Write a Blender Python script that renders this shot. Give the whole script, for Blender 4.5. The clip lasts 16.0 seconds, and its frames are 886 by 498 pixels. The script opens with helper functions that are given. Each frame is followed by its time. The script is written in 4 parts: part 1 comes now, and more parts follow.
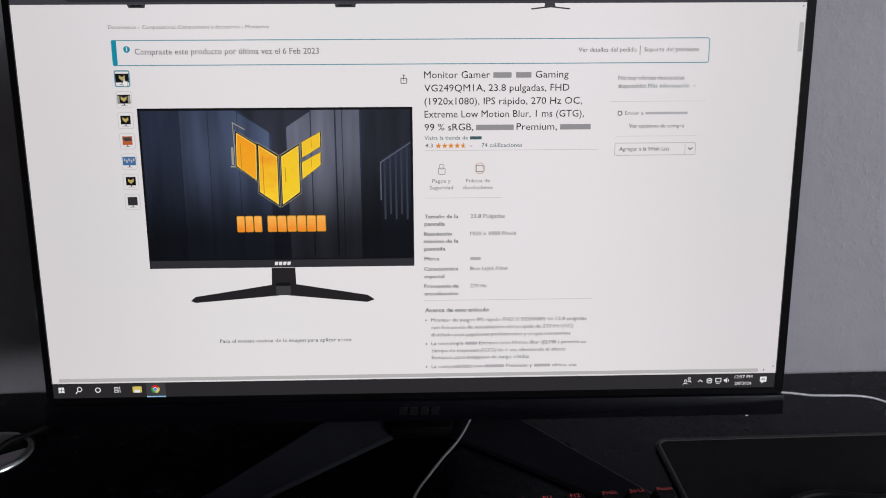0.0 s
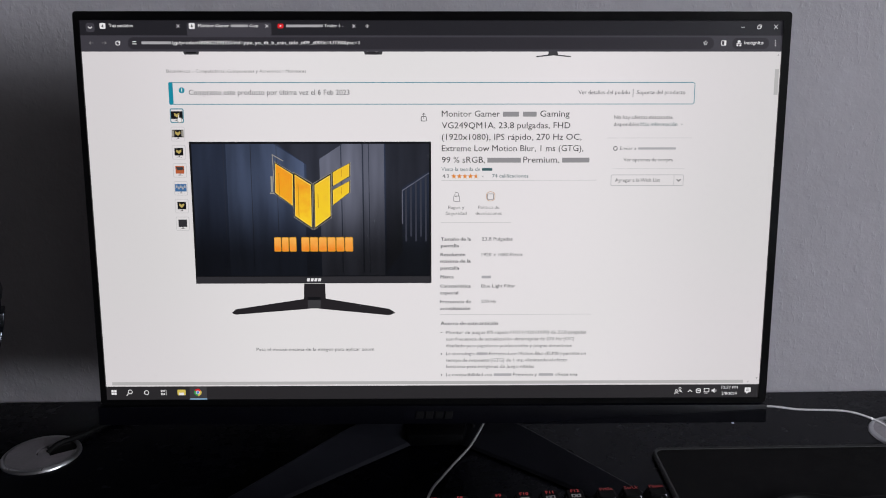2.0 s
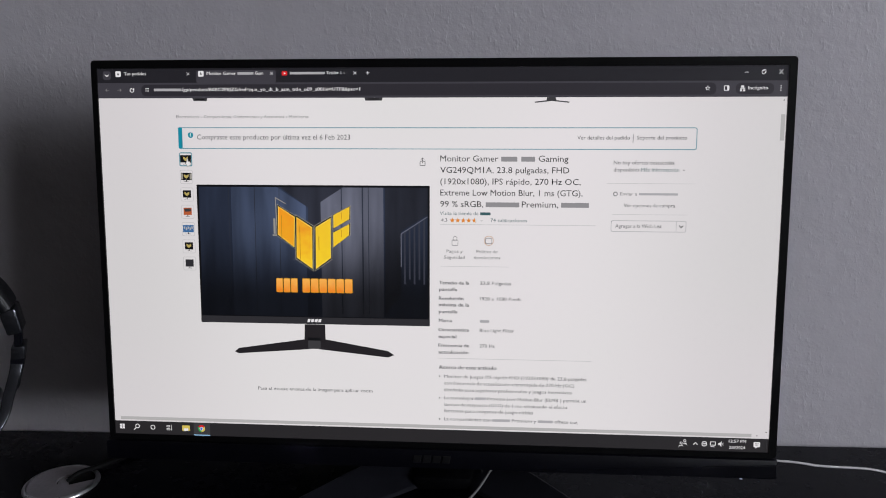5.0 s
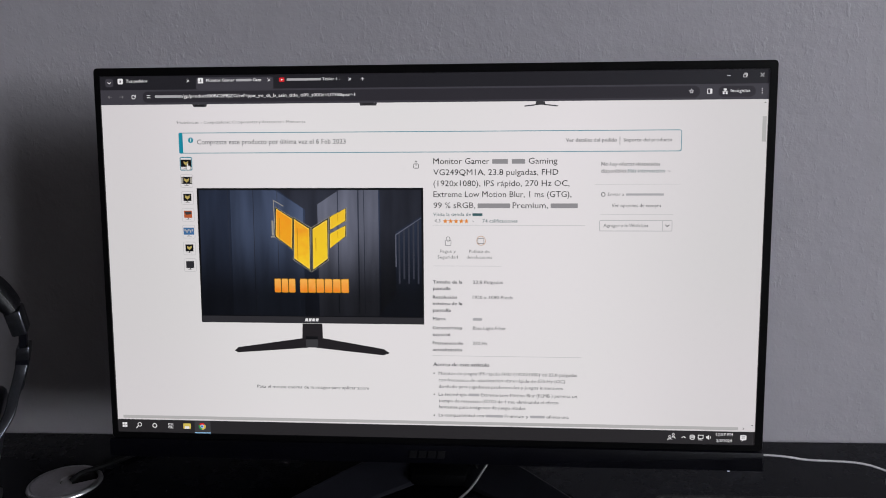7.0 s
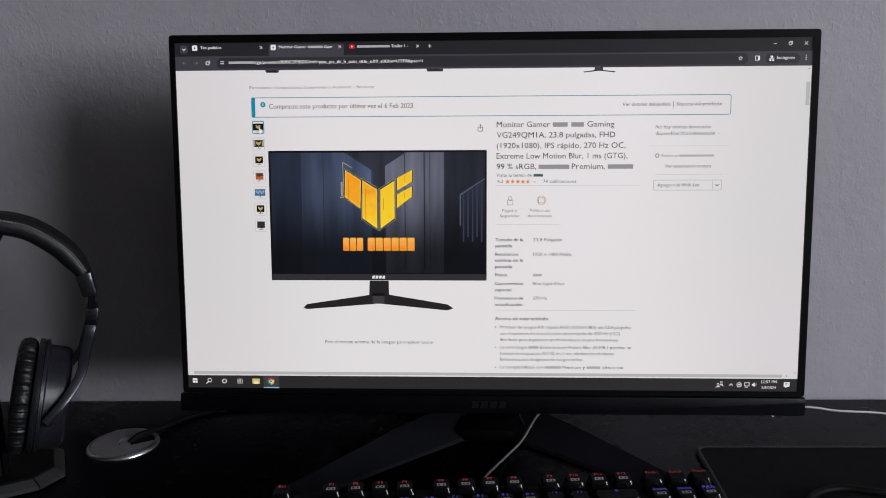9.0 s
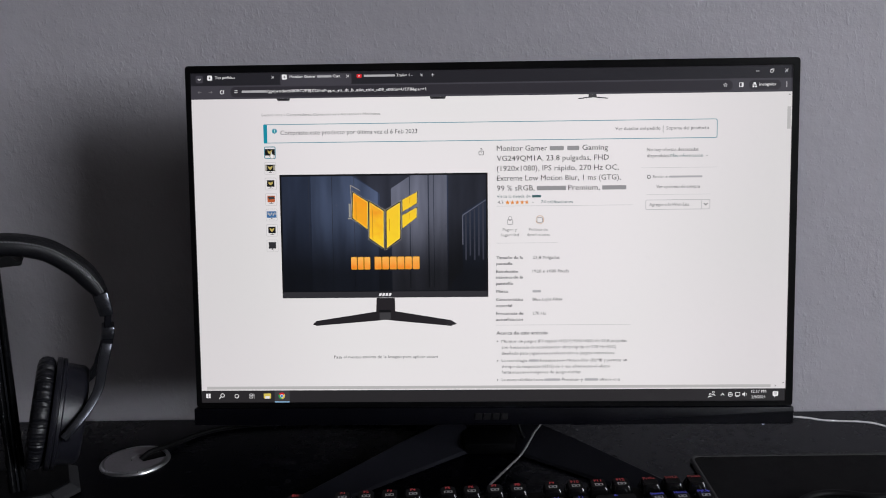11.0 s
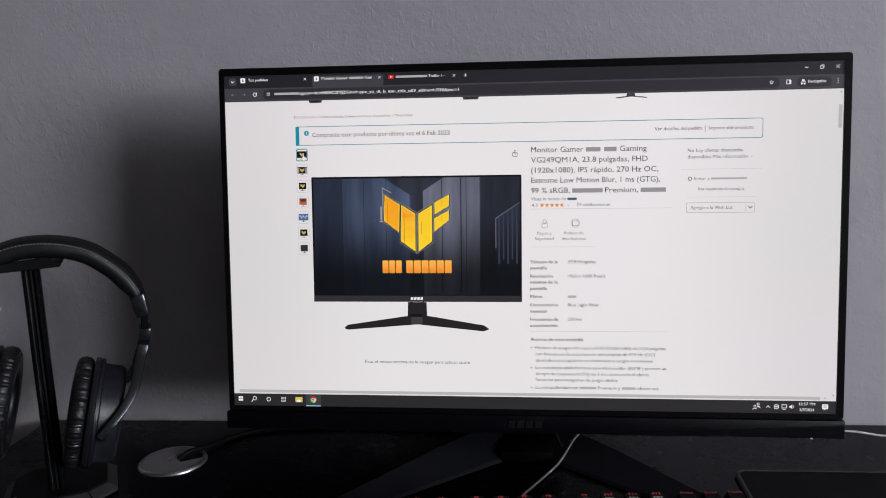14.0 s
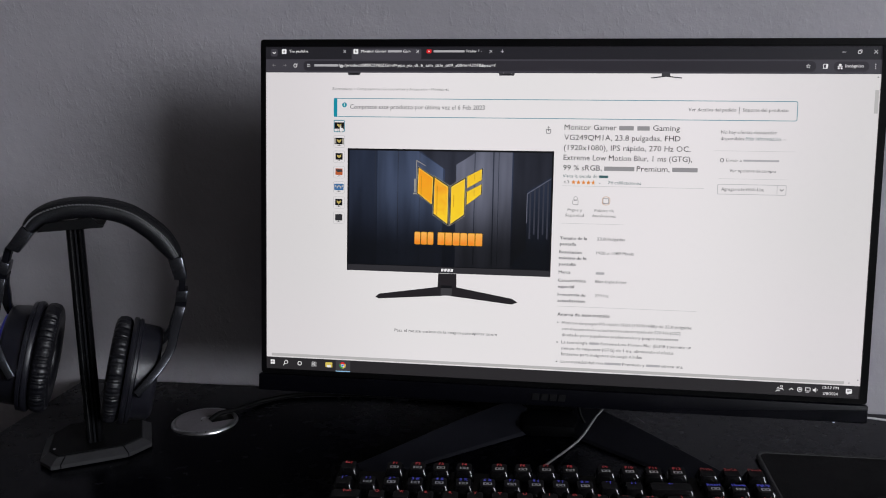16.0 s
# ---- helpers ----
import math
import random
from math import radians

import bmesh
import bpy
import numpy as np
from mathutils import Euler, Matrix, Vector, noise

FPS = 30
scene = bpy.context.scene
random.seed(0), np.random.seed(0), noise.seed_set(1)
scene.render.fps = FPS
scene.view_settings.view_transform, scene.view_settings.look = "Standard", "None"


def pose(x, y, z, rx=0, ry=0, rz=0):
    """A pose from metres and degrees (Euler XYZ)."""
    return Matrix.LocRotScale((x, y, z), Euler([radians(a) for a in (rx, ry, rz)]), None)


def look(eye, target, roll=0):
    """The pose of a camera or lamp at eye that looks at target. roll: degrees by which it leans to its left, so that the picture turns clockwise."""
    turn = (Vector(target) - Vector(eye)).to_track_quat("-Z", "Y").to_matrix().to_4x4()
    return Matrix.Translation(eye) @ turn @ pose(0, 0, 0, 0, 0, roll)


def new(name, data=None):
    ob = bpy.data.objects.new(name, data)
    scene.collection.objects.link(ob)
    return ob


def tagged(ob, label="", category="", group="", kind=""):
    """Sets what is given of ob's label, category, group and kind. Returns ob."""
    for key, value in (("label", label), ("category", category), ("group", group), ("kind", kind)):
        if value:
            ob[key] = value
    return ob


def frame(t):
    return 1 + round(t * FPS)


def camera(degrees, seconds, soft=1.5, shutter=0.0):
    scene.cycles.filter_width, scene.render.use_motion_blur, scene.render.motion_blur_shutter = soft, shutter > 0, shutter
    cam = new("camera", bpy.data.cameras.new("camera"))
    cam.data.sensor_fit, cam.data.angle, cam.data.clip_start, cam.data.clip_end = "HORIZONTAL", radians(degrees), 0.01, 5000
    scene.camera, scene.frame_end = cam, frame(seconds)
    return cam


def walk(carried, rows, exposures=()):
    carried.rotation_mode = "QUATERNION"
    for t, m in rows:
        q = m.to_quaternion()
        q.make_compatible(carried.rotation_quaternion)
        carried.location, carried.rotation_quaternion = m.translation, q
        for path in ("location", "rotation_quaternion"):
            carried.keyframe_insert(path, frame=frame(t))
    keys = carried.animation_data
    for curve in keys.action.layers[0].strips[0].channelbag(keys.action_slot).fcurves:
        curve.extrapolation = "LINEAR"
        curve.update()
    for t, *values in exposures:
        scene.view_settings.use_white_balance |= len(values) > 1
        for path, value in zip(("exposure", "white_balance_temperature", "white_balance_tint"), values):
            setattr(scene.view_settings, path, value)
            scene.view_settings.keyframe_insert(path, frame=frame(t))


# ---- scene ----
cam = camera(56.7, 16.0, 1.0)
PATH = [
    (0, (0.006, 0.002, 1.128), (0.05226, 1.9, 0.4982), -0.81),
    (0.5, (0.016, -0.029, 1.134), (0.05825, 1.881, 0.5406), -1.10),
    (1, (0.005, -0.062, 1.138), (0.03884, 1.859, 0.581), -1.08),
    (1.5, (0.009, -0.072, 1.136), (0.02858, 1.854, 0.5982), -0.93),
    (2, (0.004, -0.067, 1.137), (0.01767, 1.858, 0.591), -0.62),
    (2.5, (0.018, -0.033, 1.132), (0.02913, 1.892, 0.5897), -0.57),
    (3, (0.032, 0.028, 1.126), (0.02265, 1.95, 0.5711), -0.60),
    (3.5, (0.052, -0.006, 1.134), (-0.05686, 1.918, 0.5963), -0.90),
    (4, (0.047, -0.042, 1.141), (-0.09694, 1.885, 0.6275), -0.70),
    (4.5, (0.056, -0.056, 1.144), (-0.1006, 1.879, 0.6625), -0.89),
    (7, (0.067, -0.084, 1.141), (-0.09006, 1.86, 0.6996), -1.38),
    (7.5, (0.067, -0.08, 1.132), (-0.09286, 1.865, 0.6935), -1.31),
    (8, (0.032, -0.079, 1.104), (-0.1227, 1.863, 0.6529), -1.15),
    (8.5, (0.009, -0.106, 1.109), (-0.1246, 1.837, 0.6572), -1.14),
    (9, (-0.008, -0.13, 1.115), (-0.09329, 1.819, 0.6772), -1.14),
    (9.2, (-0.008, -0.137, 1.115), (-0.06641, 1.814, 0.6802), -0.93),
    (11.3, (-0.02, -0.166, 1.114), (-0.08384, 1.799, 0.7483), -1.60),
    (11.5, (-0.012, -0.165, 1.114), (-0.1002, 1.8, 0.7509), -1.78),
    (12, (-0.003, -0.157, 1.107), (-0.1142, 1.809, 0.7534), -2.04),
    (12.5, (0.003, -0.163, 1.111), (-0.1215, 1.802, 0.7575), -1.88),
    (13, (-0.002, -0.157, 1.109), (-0.1591, 1.806, 0.7579), -1.66),
    (13.5, (-0.007, -0.148, 1.109), (-0.2007, 1.811, 0.7497), -1.84),
    (14, (0.004, -0.15, 1.112), (-0.1995, 1.806, 0.7497), -1.94),
    (14.5, (0.013, -0.167, 1.11), (-0.1802, 1.789, 0.7399), -1.50),
    (15, (0.015, -0.166, 1.101), (-0.1613, 1.789, 0.7194), -1.02),
    (15.5, (0.008, -0.163, 1.099), (-0.2138, 1.787, 0.7132), -0.73),
    (16, (0.003, -0.166, 1.103), (-0.2684, 1.776, 0.7086), -0.38),
]
walk(cam, [(t, look(eye, target, roll)) for t, eye, target, roll in PATH],
     exposures=((0, 0.0), (1.5, 0.0), (2.5, -0.04), (3.0, -0.12), (3.5, -0.1), (4.5, -0.03), (7.0, -0.05), (9.0, 0.0), (12.0, 0.07), (13.5, 0.08), (16.0, 0.03)))

# ---- light ----
world = bpy.data.worlds.new("world")
scene.world = world
world.use_nodes = True
sky = world.node_tree.nodes.new("ShaderNodeTexSky")
sky.sky_type, sky.sun_disc = "NISHITA", False
sky.sun_elevation, sky.sun_rotation = radians(40), radians(100)
world.node_tree.links.new(sky.outputs[0], world.node_tree.nodes["Background"].inputs[0])
world.node_tree.nodes["Background"].inputs[1].default_value = 0.1

DESK = 0.75          # desk top
WALL = 0.729         # face of the wall behind the desk
ROOM = (-1.9, 3.2, -4.0, WALL, 2.75)
WIN = (-2.9, -0.85, 1.02, 2.55)   # window in the wall to the right: y0, y1, z0, z1

lamp = bpy.data.lights.new("window_daylight", "AREA")
lamp.shape, lamp.size, lamp.size_y = "RECTANGLE", WIN[1] - WIN[0] - 0.1, WIN[3] - WIN[2] - 0.1
lamp.energy, lamp.color = 138, (0.90, 0.93, 1.0)
new("window_daylight", lamp).matrix_world = look((ROOM[1] + 0.05, (WIN[0] + WIN[1]) / 2, (WIN[2] + WIN[3]) / 2), (0, (WIN[0] + WIN[1]) / 2, 1.4))


# ---- materials ----
def rgb(r, g, b):
    """Linear colour from 0-255 values."""
    return tuple((c / 255 / 12.92 if c <= 10 else ((c / 255 + 0.055) / 1.055) ** 2.4) for c in (r, g, b)) + (1.0,)


def material(name, color, rough=0.5, metal=0.0, vary=0.15, scale=40.0, bump=0.0, bump_scale=200.0, emit=None, power=1.0, spec=0.5, coat=0.0, rough_vary=0.1):
    """Surface with two scales of variation in colour and gloss, and fine relief."""
    m = bpy.data.materials.new(name)
    m.use_nodes = True
    nt = m.node_tree
    p = nt.nodes["Principled BSDF"]
    p.inputs["Roughness"].default_value = rough
    p.inputs["Metallic"].default_value = metal
    p.inputs["Specular IOR Level"].default_value = spec
    p.inputs["Coat Weight"].default_value = coat
    coord = nt.nodes.new("ShaderNodeTexCoord")
    if vary > 0:
        n1, n2 = nt.nodes.new("ShaderNodeTexNoise"), nt.nodes.new("ShaderNodeTexNoise")
        n1.inputs["Scale"].default_value, n2.inputs["Scale"].default_value = scale, scale * 11
        n1.inputs["Detail"].default_value = n2.inputs["Detail"].default_value = 4
        add = nt.nodes.new("ShaderNodeMath")
        add.operation = "ADD"
        ramp = nt.nodes.new("ShaderNodeMapRange")
        ramp.inputs["From Min"].default_value, ramp.inputs["From Max"].default_value = 0.7, 1.3
        ramp.inputs["To Min"].default_value, ramp.inputs["To Max"].default_value = 1 - vary, 1 + vary
        mul = nt.nodes.new("ShaderNodeVectorMath")
        mul.operation = "SCALE"
        mul.inputs[0].default_value = color[:3]
        rr = nt.nodes.new("ShaderNodeMapRange")
        rr.inputs["From Min"].default_value, rr.inputs["From Max"].default_value = 0.7, 1.3
        rr.inputs["To Min"].default_value, rr.inputs["To Max"].default_value = max(rough * (1 - rough_vary), 0), min(rough * (1 + rough_vary), 1)
        for n in (n1, n2):
            nt.links.new(coord.outputs["Object"], n.inputs["Vector"])
        nt.links.new(n1.outputs[0], add.inputs[0])
        nt.links.new(n2.outputs[0], add.inputs[1])
        nt.links.new(add.outputs[0], ramp.inputs["Value"])
        nt.links.new(add.outputs[0], rr.inputs["Value"])
        nt.links.new(ramp.outputs[0], mul.inputs["Scale"])
        nt.links.new(mul.outputs[0], p.inputs["Base Color"])
        nt.links.new(rr.outputs[0], p.inputs["Roughness"])
    else:
        p.inputs["Base Color"].default_value = color
    if bump > 0:
        nb, b = nt.nodes.new("ShaderNodeTexNoise"), nt.nodes.new("ShaderNodeBump")
        nb.inputs["Scale"].default_value, nb.inputs["Detail"].default_value = bump_scale, 5
        b.inputs["Strength"].default_value, b.inputs["Distance"].default_value = bump, 0.001
        nt.links.new(coord.outputs["Object"], nb.inputs["Vector"])
        nt.links.new(nb.outputs[0], b.inputs["Height"])
        nt.links.new(b.outputs[0], p.inputs["Normal"])
    if emit:
        p.inputs["Emission Color"].default_value = emit
        p.inputs["Emission Strength"].default_value = power
    return m


def wall_paint():
    """Grey-violet wall paint over a hand-trowelled skim with soft lumps and pits."""
    m = material("wall_paint", (0.41, 0.392, 0.42, 1), 0.62, vary=0.04, scale=3)
    nt = m.node_tree
    p = nt.nodes["Principled BSDF"]
    coord = next(n for n in nt.nodes if n.type == "TEX_COORD")
    a, b = nt.nodes.new("ShaderNodeTexNoise"), nt.nodes.new("ShaderNodeTexNoise")
    a.inputs["Scale"].default_value, a.inputs["Detail"].default_value = 95, 3
    b.inputs["Scale"].default_value, b.inputs["Detail"].default_value = 330, 3
    mix = nt.nodes.new("ShaderNodeMath")
    mix.operation = "MULTIPLY_ADD"
    mix.inputs[1].default_value = 0.35
    bump = nt.nodes.new("ShaderNodeBump")
    bump.inputs["Strength"].default_value, bump.inputs["Distance"].default_value = 0.34, 0.0020
    for n in (a, b):
        nt.links.new(coord.outputs["Object"], n.inputs["Vector"])
    drag, tall, mix2 = nt.nodes.new("ShaderNodeMapping"), nt.nodes.new("ShaderNodeTexNoise"), nt.nodes.new("ShaderNodeMath")
    drag.inputs["Scale"].default_value = (180, 180, 105)
    tall.inputs["Scale"].default_value, tall.inputs["Detail"].default_value = 1, 2
    ridge = nt.nodes.new("ShaderNodeMapRange")
    ridge.inputs["From Min"].default_value, ridge.inputs["From Max"].default_value = 0.58, 0.76
    mix2.operation = "MULTIPLY_ADD"
    mix2.inputs[1].default_value = 0.34
    nt.links.new(coord.outputs["Object"], drag.inputs["Vector"])
    nt.links.new(drag.outputs[0], tall.inputs["Vector"])
    nt.links.new(tall.outputs[0], ridge.inputs["Value"])
    nt.links.new(b.outputs[0], mix.inputs[0])
    nt.links.new(a.outputs[0], mix.inputs[2])
    nt.links.new(ridge.outputs[0], mix2.inputs[0])
    nt.links.new(mix.outputs[0], mix2.inputs[2])
    nt.links.new(mix2.outputs[0], bump.inputs["Height"])
    nt.links.new(bump.outputs[0], p.inputs["Normal"])
    return m


M = {
    "wall": wall_paint(),
    # walls out of view, coloured near black to hold down bounced light
    "low_bounce_wall": material("low_bounce_wall_paint", (0.040, 0.033, 0.030, 1), 0.7, vary=0.06, scale=3, bump=0.3),
    # ceiling out of view, darkened so its bounce leaves the shadows deep
    "ceiling": material("low_bounce_ceiling", (0.15, 0.143, 0.14, 1), 0.8, vary=0.05, scale=4, bump=0.3),
    # floor tone lowered as well, so little light bounces up
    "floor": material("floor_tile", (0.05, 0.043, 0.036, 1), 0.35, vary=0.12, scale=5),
    "desk": material("black_laminate", (0.0012, 0.0012, 0.0026, 1), 0.25, spec=0.15, vary=0.25, scale=9, bump=0.12, bump_scale=900, rough_vary=0.25),
    "desk_edge": material("desk_edge_band", (0.005, 0.005, 0.006, 1), 0.45, vary=0.2, scale=20),
    "plastic": material("matt_black_plastic", (0.0022, 0.0022, 0.0030, 1), 0.42, spec=0.26, vary=0.15, scale=60, bump=0.15, bump_scale=1800),
    "plastic_smooth": material("satin_black_plastic", (0.0017, 0.0017, 0.0038, 1), 0.45, spec=0.13, vary=0.12, scale=50),
    "bezel": material("screen_border", (0.0025, 0.0025, 0.003, 1), 0.32, spec=0.25, vary=0.1, scale=50),
    "stand": material("stand_dark_grey_coating", (0.0125, 0.0128, 0.0175, 1), 0.5, spec=0.08, vary=0.15, scale=60, bump=0.2, bump_scale=2500),
    "silver": material("brushed_silver_plastic", (0.54, 0.51, 0.54, 1), 0.44, metal=0.8, vary=0.12, scale=30, bump=0.1, bump_scale=700),
    "cup": material("satin_ear_cup_plastic", (0.0105, 0.0105, 0.0150, 1), 0.34, spec=0.4, vary=0.12, scale=50, bump=0.1, bump_scale=1500),
    "rim": material("polished_silver_rim", (0.74, 0.74, 0.76, 1), 0.30, metal=1.0, vary=0.08, scale=40),
    "crack": material("pale_hair_crack_filler", (0.58, 0.56, 0.58, 1), 0.8, vary=0.2, scale=200),
    "rubber": material("black_cable_rubber", (0.003, 0.003, 0.0034, 1), 0.6, spec=0.14, vary=0.15, scale=80),
    "grey_cable": material("grey_cable_jacket", (0.21, 0.205, 0.21, 1), 0.42, vary=0.12, scale=90),
    "white_cable": material("white_cable_jacket", (0.5, 0.485, 0.49, 1), 0.4, vary=0.1, scale=60),
    "leather": material("black_leatherette", (0.0058, 0.0058, 0.0082, 1), 0.38, spec=0.45, vary=0.3, scale=90, bump=0.55, bump_scale=420),
    "band_leather": material("smooth_leatherette", (0.0055, 0.0055, 0.0075, 1), 0.42, spec=0.36, vary=0.25, scale=90, bump=0.3, bump_scale=1100),
    "thread": material("grey_stitching", (0.12, 0.118, 0.125, 1), 0.8, vary=0.2, scale=300),
    "gunmetal": material("glossy_gunmetal_plastic", (0.062, 0.064, 0.075, 1), 0.22, metal=0.85, vary=0.12, scale=40),
    "inlay": material("dull_black_inlay", (0.003, 0.003, 0.0036, 1), 0.6, spec=0.12, vary=0.2, scale=60, bump=0.2, bump_scale=1500),
    "aluminium": material("black_anodised_aluminium", (0.0035, 0.0035, 0.0042, 1), 0.26, spec=0.3, vary=0.12, scale=60),
    "cloth": material("black_mouse_pad_cloth", (0.0042, 0.0038, 0.0044, 1), 0.85, spec=0.15, vary=0.3, scale=60, bump=0.5, bump_scale=2600),
    "key": material("black_keycap_top", (0.0034, 0.0034, 0.0046, 1), 0.6, spec=0.06, vary=0.15, scale=70, bump=0.12, bump_scale=1500),
    "key_side": material("glossy_keycap_skirt", (0.0024, 0.0024, 0.0032, 1), 0.13, spec=0.5, vary=0.15, scale=70),
    "case": material("dull_black_case", (0.0016, 0.0016, 0.0022, 1), 0.6, spec=0.06, vary=0.15, scale=60, bump=0.15, bump_scale=1800),
    "base_metal": material("brushed_black_base", (0.027, 0.0265, 0.029, 1), 0.5, vary=0.2, scale=60, bump=0.2, bump_scale=900),
    "red_light": material("red_backlit_legend", (0.05, 0.004, 0.004, 1), 0.5, vary=0, emit=(1, 0.05, 0.07, 1), power=0.2),
    "dim_red_light": material("dim_red_backlit_legend", (0.05, 0.004, 0.004, 1), 0.5, vary=0, emit=(1, 0.05, 0.07, 1), power=0.1),
    "blue_light": material("blue_backlit_legend", (0.004, 0.004, 0.05, 1), 0.5, vary=0, emit=(0.08, 0.09, 1, 1), power=0.3),
    "key_print": material("pale_printed_legend", (0.32, 0.32, 0.33, 1), 0.6, vary=0.1, scale=200),
    "led": material("power_light", (0.5, 0.5, 0.55, 1), 0.4, vary=0, emit=(0.6, 0.68, 1, 1), power=0.28),
    "logo": material("raised_black_emblem", (0.0040, 0.0040, 0.0048, 1), 0.38, vary=0.15, scale=90),
    "glass": material("window_glass", (0.9, 0.93, 0.95, 1), 0.05, vary=0),
    "white_paint": material("white_window_paint", (0.78, 0.78, 0.77, 1), 0.4, vary=0.05, scale=10),
}
M["desk"].node_tree.nodes["Principled BSDF"].inputs["Specular Tint"].default_value = (0.72, 0.80, 1.0, 1)
M["glass"].node_tree.nodes["Principled BSDF"].inputs["Transmission Weight"].default_value = 1.0


# ---- mesh helpers ----
def finish(name, bm, mat, parent=None, smooth=False):
    me = bpy.data.meshes.new(name)
    bm.normal_update()
    bm.to_mesh(me)
    bm.free()
    if mat:
        me.materials.append(M[mat] if isinstance(mat, str) else mat)
    if smooth:
        for f in me.polygons:
            f.use_smooth = True
        me.set_sharp_from_angle(angle=radians(38))
    ob = new(name, me)
    if parent:
        ob.parent = parent
    return ob


def part(name, bm, mat, parent, label="", smooth=False):
    ob = finish(name, bm, mat, parent, smooth)
    return tagged(ob, label) if label else ob


def thing(name, label, category, at=(0, 0, 0), rz=0.0, group="", kind="", ry=0.0):
    ob = new(name)
    ob.matrix_world = pose(*at, 0, ry, rz)
    ob.empty_display_size = 0.05
    return tagged(ob, label, category, group, kind)


def box(x0, x1, y0, y1, z0, z1, bevel=0.0, seg=2, bm=None):
    b = bmesh.new()
    bmesh.ops.create_cube(b, size=1)
    for v in b.verts:
        v.co = Vector(((x0 + x1) / 2 + v.co.x * (x1 - x0), (y0 + y1) / 2 + v.co.y * (y1 - y0), (z0 + z1) / 2 + v.co.z * (z1 - z0)))
    if bevel:
        bmesh.ops.bevel(b, geom=b.edges[:], offset=bevel, segments=seg, affect="EDGES", profile=0.5)
    return merge(bm, b)


def merge(bm, b):
    """Adds the bmesh b to bm, or gives b where there is none yet."""
    if bm is None:
        return b
    me = bpy.data.meshes.new("scratch")
    b.to_mesh(me)
    b.free()
    bm.from_mesh(me)
    bpy.data.meshes.remove(me)
    return bm


def prism(outline, z0, z1, bevel=0.0, seg=2, bm=None, axis="z"):
    """An outline drawn in two axes, pulled from z0 to z1 along the third ("y": outline in x and z)."""
    b = bmesh.new()
    place = (lambda u, v, w: (u, v, w)) if axis == "z" else (lambda u, v, w: (u, w, v)) if axis == "y" else (lambda u, v, w: (w, u, v))
    low = [b.verts.new(place(u, v, z0)) for u, v in outline]
    high = [b.verts.new(place(u, v, z1)) for u, v in outline]
    n = len(outline)
    b.faces.new(low)
    b.faces.new(high)
    for i in range(n):
        b.faces.new((low[i], low[(i + 1) % n], high[(i + 1) % n], high[i]))
    bmesh.ops.recalc_face_normals(b, faces=b.faces[:])
    if bevel:
        bmesh.ops.bevel(b, geom=b.edges[:], offset=bevel, segments=seg, affect="EDGES", profile=0.5)
    return merge(bm, b)


def rounded(x0, x1, y0, y1, r, n=8):
    pts = []
    for cx, cy, a0 in ((x1 - r, y1 - r, 0), (x0 + r, y1 - r, 90), (x0 + r, y0 + r, 180), (x1 - r, y0 + r, 270)):
        pts += [(cx + r * math.cos(radians(a0 + 90 * i / n)), cy + r * math.sin(radians(a0 + 90 * i / n))) for i in range(n + 1)]
    return pts


def lathe(profile, steps=48, bm=None, axis="z", at=(0, 0, 0)):
    """A profile of (radius, height) turned round an axis."""
    b = bmesh.new()
    rings = []
    for r, h in profile:
        ring = []
        for i in range(steps):
            a = 2 * math.pi * i / steps
            c, s = r * math.cos(a), r * math.sin(a)
            co = (c, s, h) if axis == "z" else (c, h, s) if axis == "y" else (h, c, s)
            ring.append(b.verts.new(Vector(co) + Vector(at)))
        rings.append(ring)
    for p, q in zip(rings, rings[1:]):
        for i in range(steps):
            b.faces.new((p[i], p[(i + 1) % steps], q[(i + 1) % steps], q[i]))
    b.faces.new(rings[0])
    b.faces.new(rings[-1])
    bmesh.ops.recalc_face_normals(b, faces=b.faces[:])
    return merge(bm, b)


def smooth_line(points, n=12):
    """Catmull-Rom through the points."""
    P = [Vector(p) for p in points]
    P = [2 * P[0] - P[1]] + P + [2 * P[-1] - P[-2]]
    out = []
    for a, b, c, d in zip(P, P[1:], P[2:], P[3:]):
        for i in range(n):
            t = i / n
            out.append(0.5 * (2 * b + (c - a) * t + (2 * a - 5 * b + 4 * c - d) * t * t + (3 * b - a - 3 * c + d) * t ** 3))
    return out + [P[-2]]


def sweep(line, section, up=(0, 0, 1), bm=None, closed=True, scale=None):
    """Carries a flat section (side, up) along a line. scale: a function of 0..1."""
    b = bmesh.new()
    rings = []
    n = len(line)
    for i, p in enumerate(line):
        d = (line[min(i + 1, n - 1)] - line[max(i - 1, 0)]).normalized()
        side = d.cross(Vector(up))
        side = side.normalized() if side.length > 1e-5 else Vector((1, 0, 0))
        top = side.cross(d)
        k = scale(i / (n - 1)) if scale else (1, 1)
        rings.append([b.verts.new(p + side * u * k[0] + top * v * k[1]) for u, v in section])
    m = len(section)
    for p, q in zip(rings, rings[1:]):
        for i in range(m if closed else m - 1):
            b.faces.new((p[i], p[(i + 1) % m], q[(i + 1) % m], q[i]))
    b.faces.new(rings[0])
    b.faces.new(rings[-1])
    bmesh.ops.recalc_face_normals(b, faces=b.faces[:])
    return merge(bm, b)


def disc(r, n=10):
    return [(r * math.cos(2 * math.pi * i / n), r * math.sin(2 * math.pi * i / n)) for i in range(n)]


def cable(points, r, n=12, bm=None):
    return sweep(smooth_line(points, n), disc(r), bm=bm)


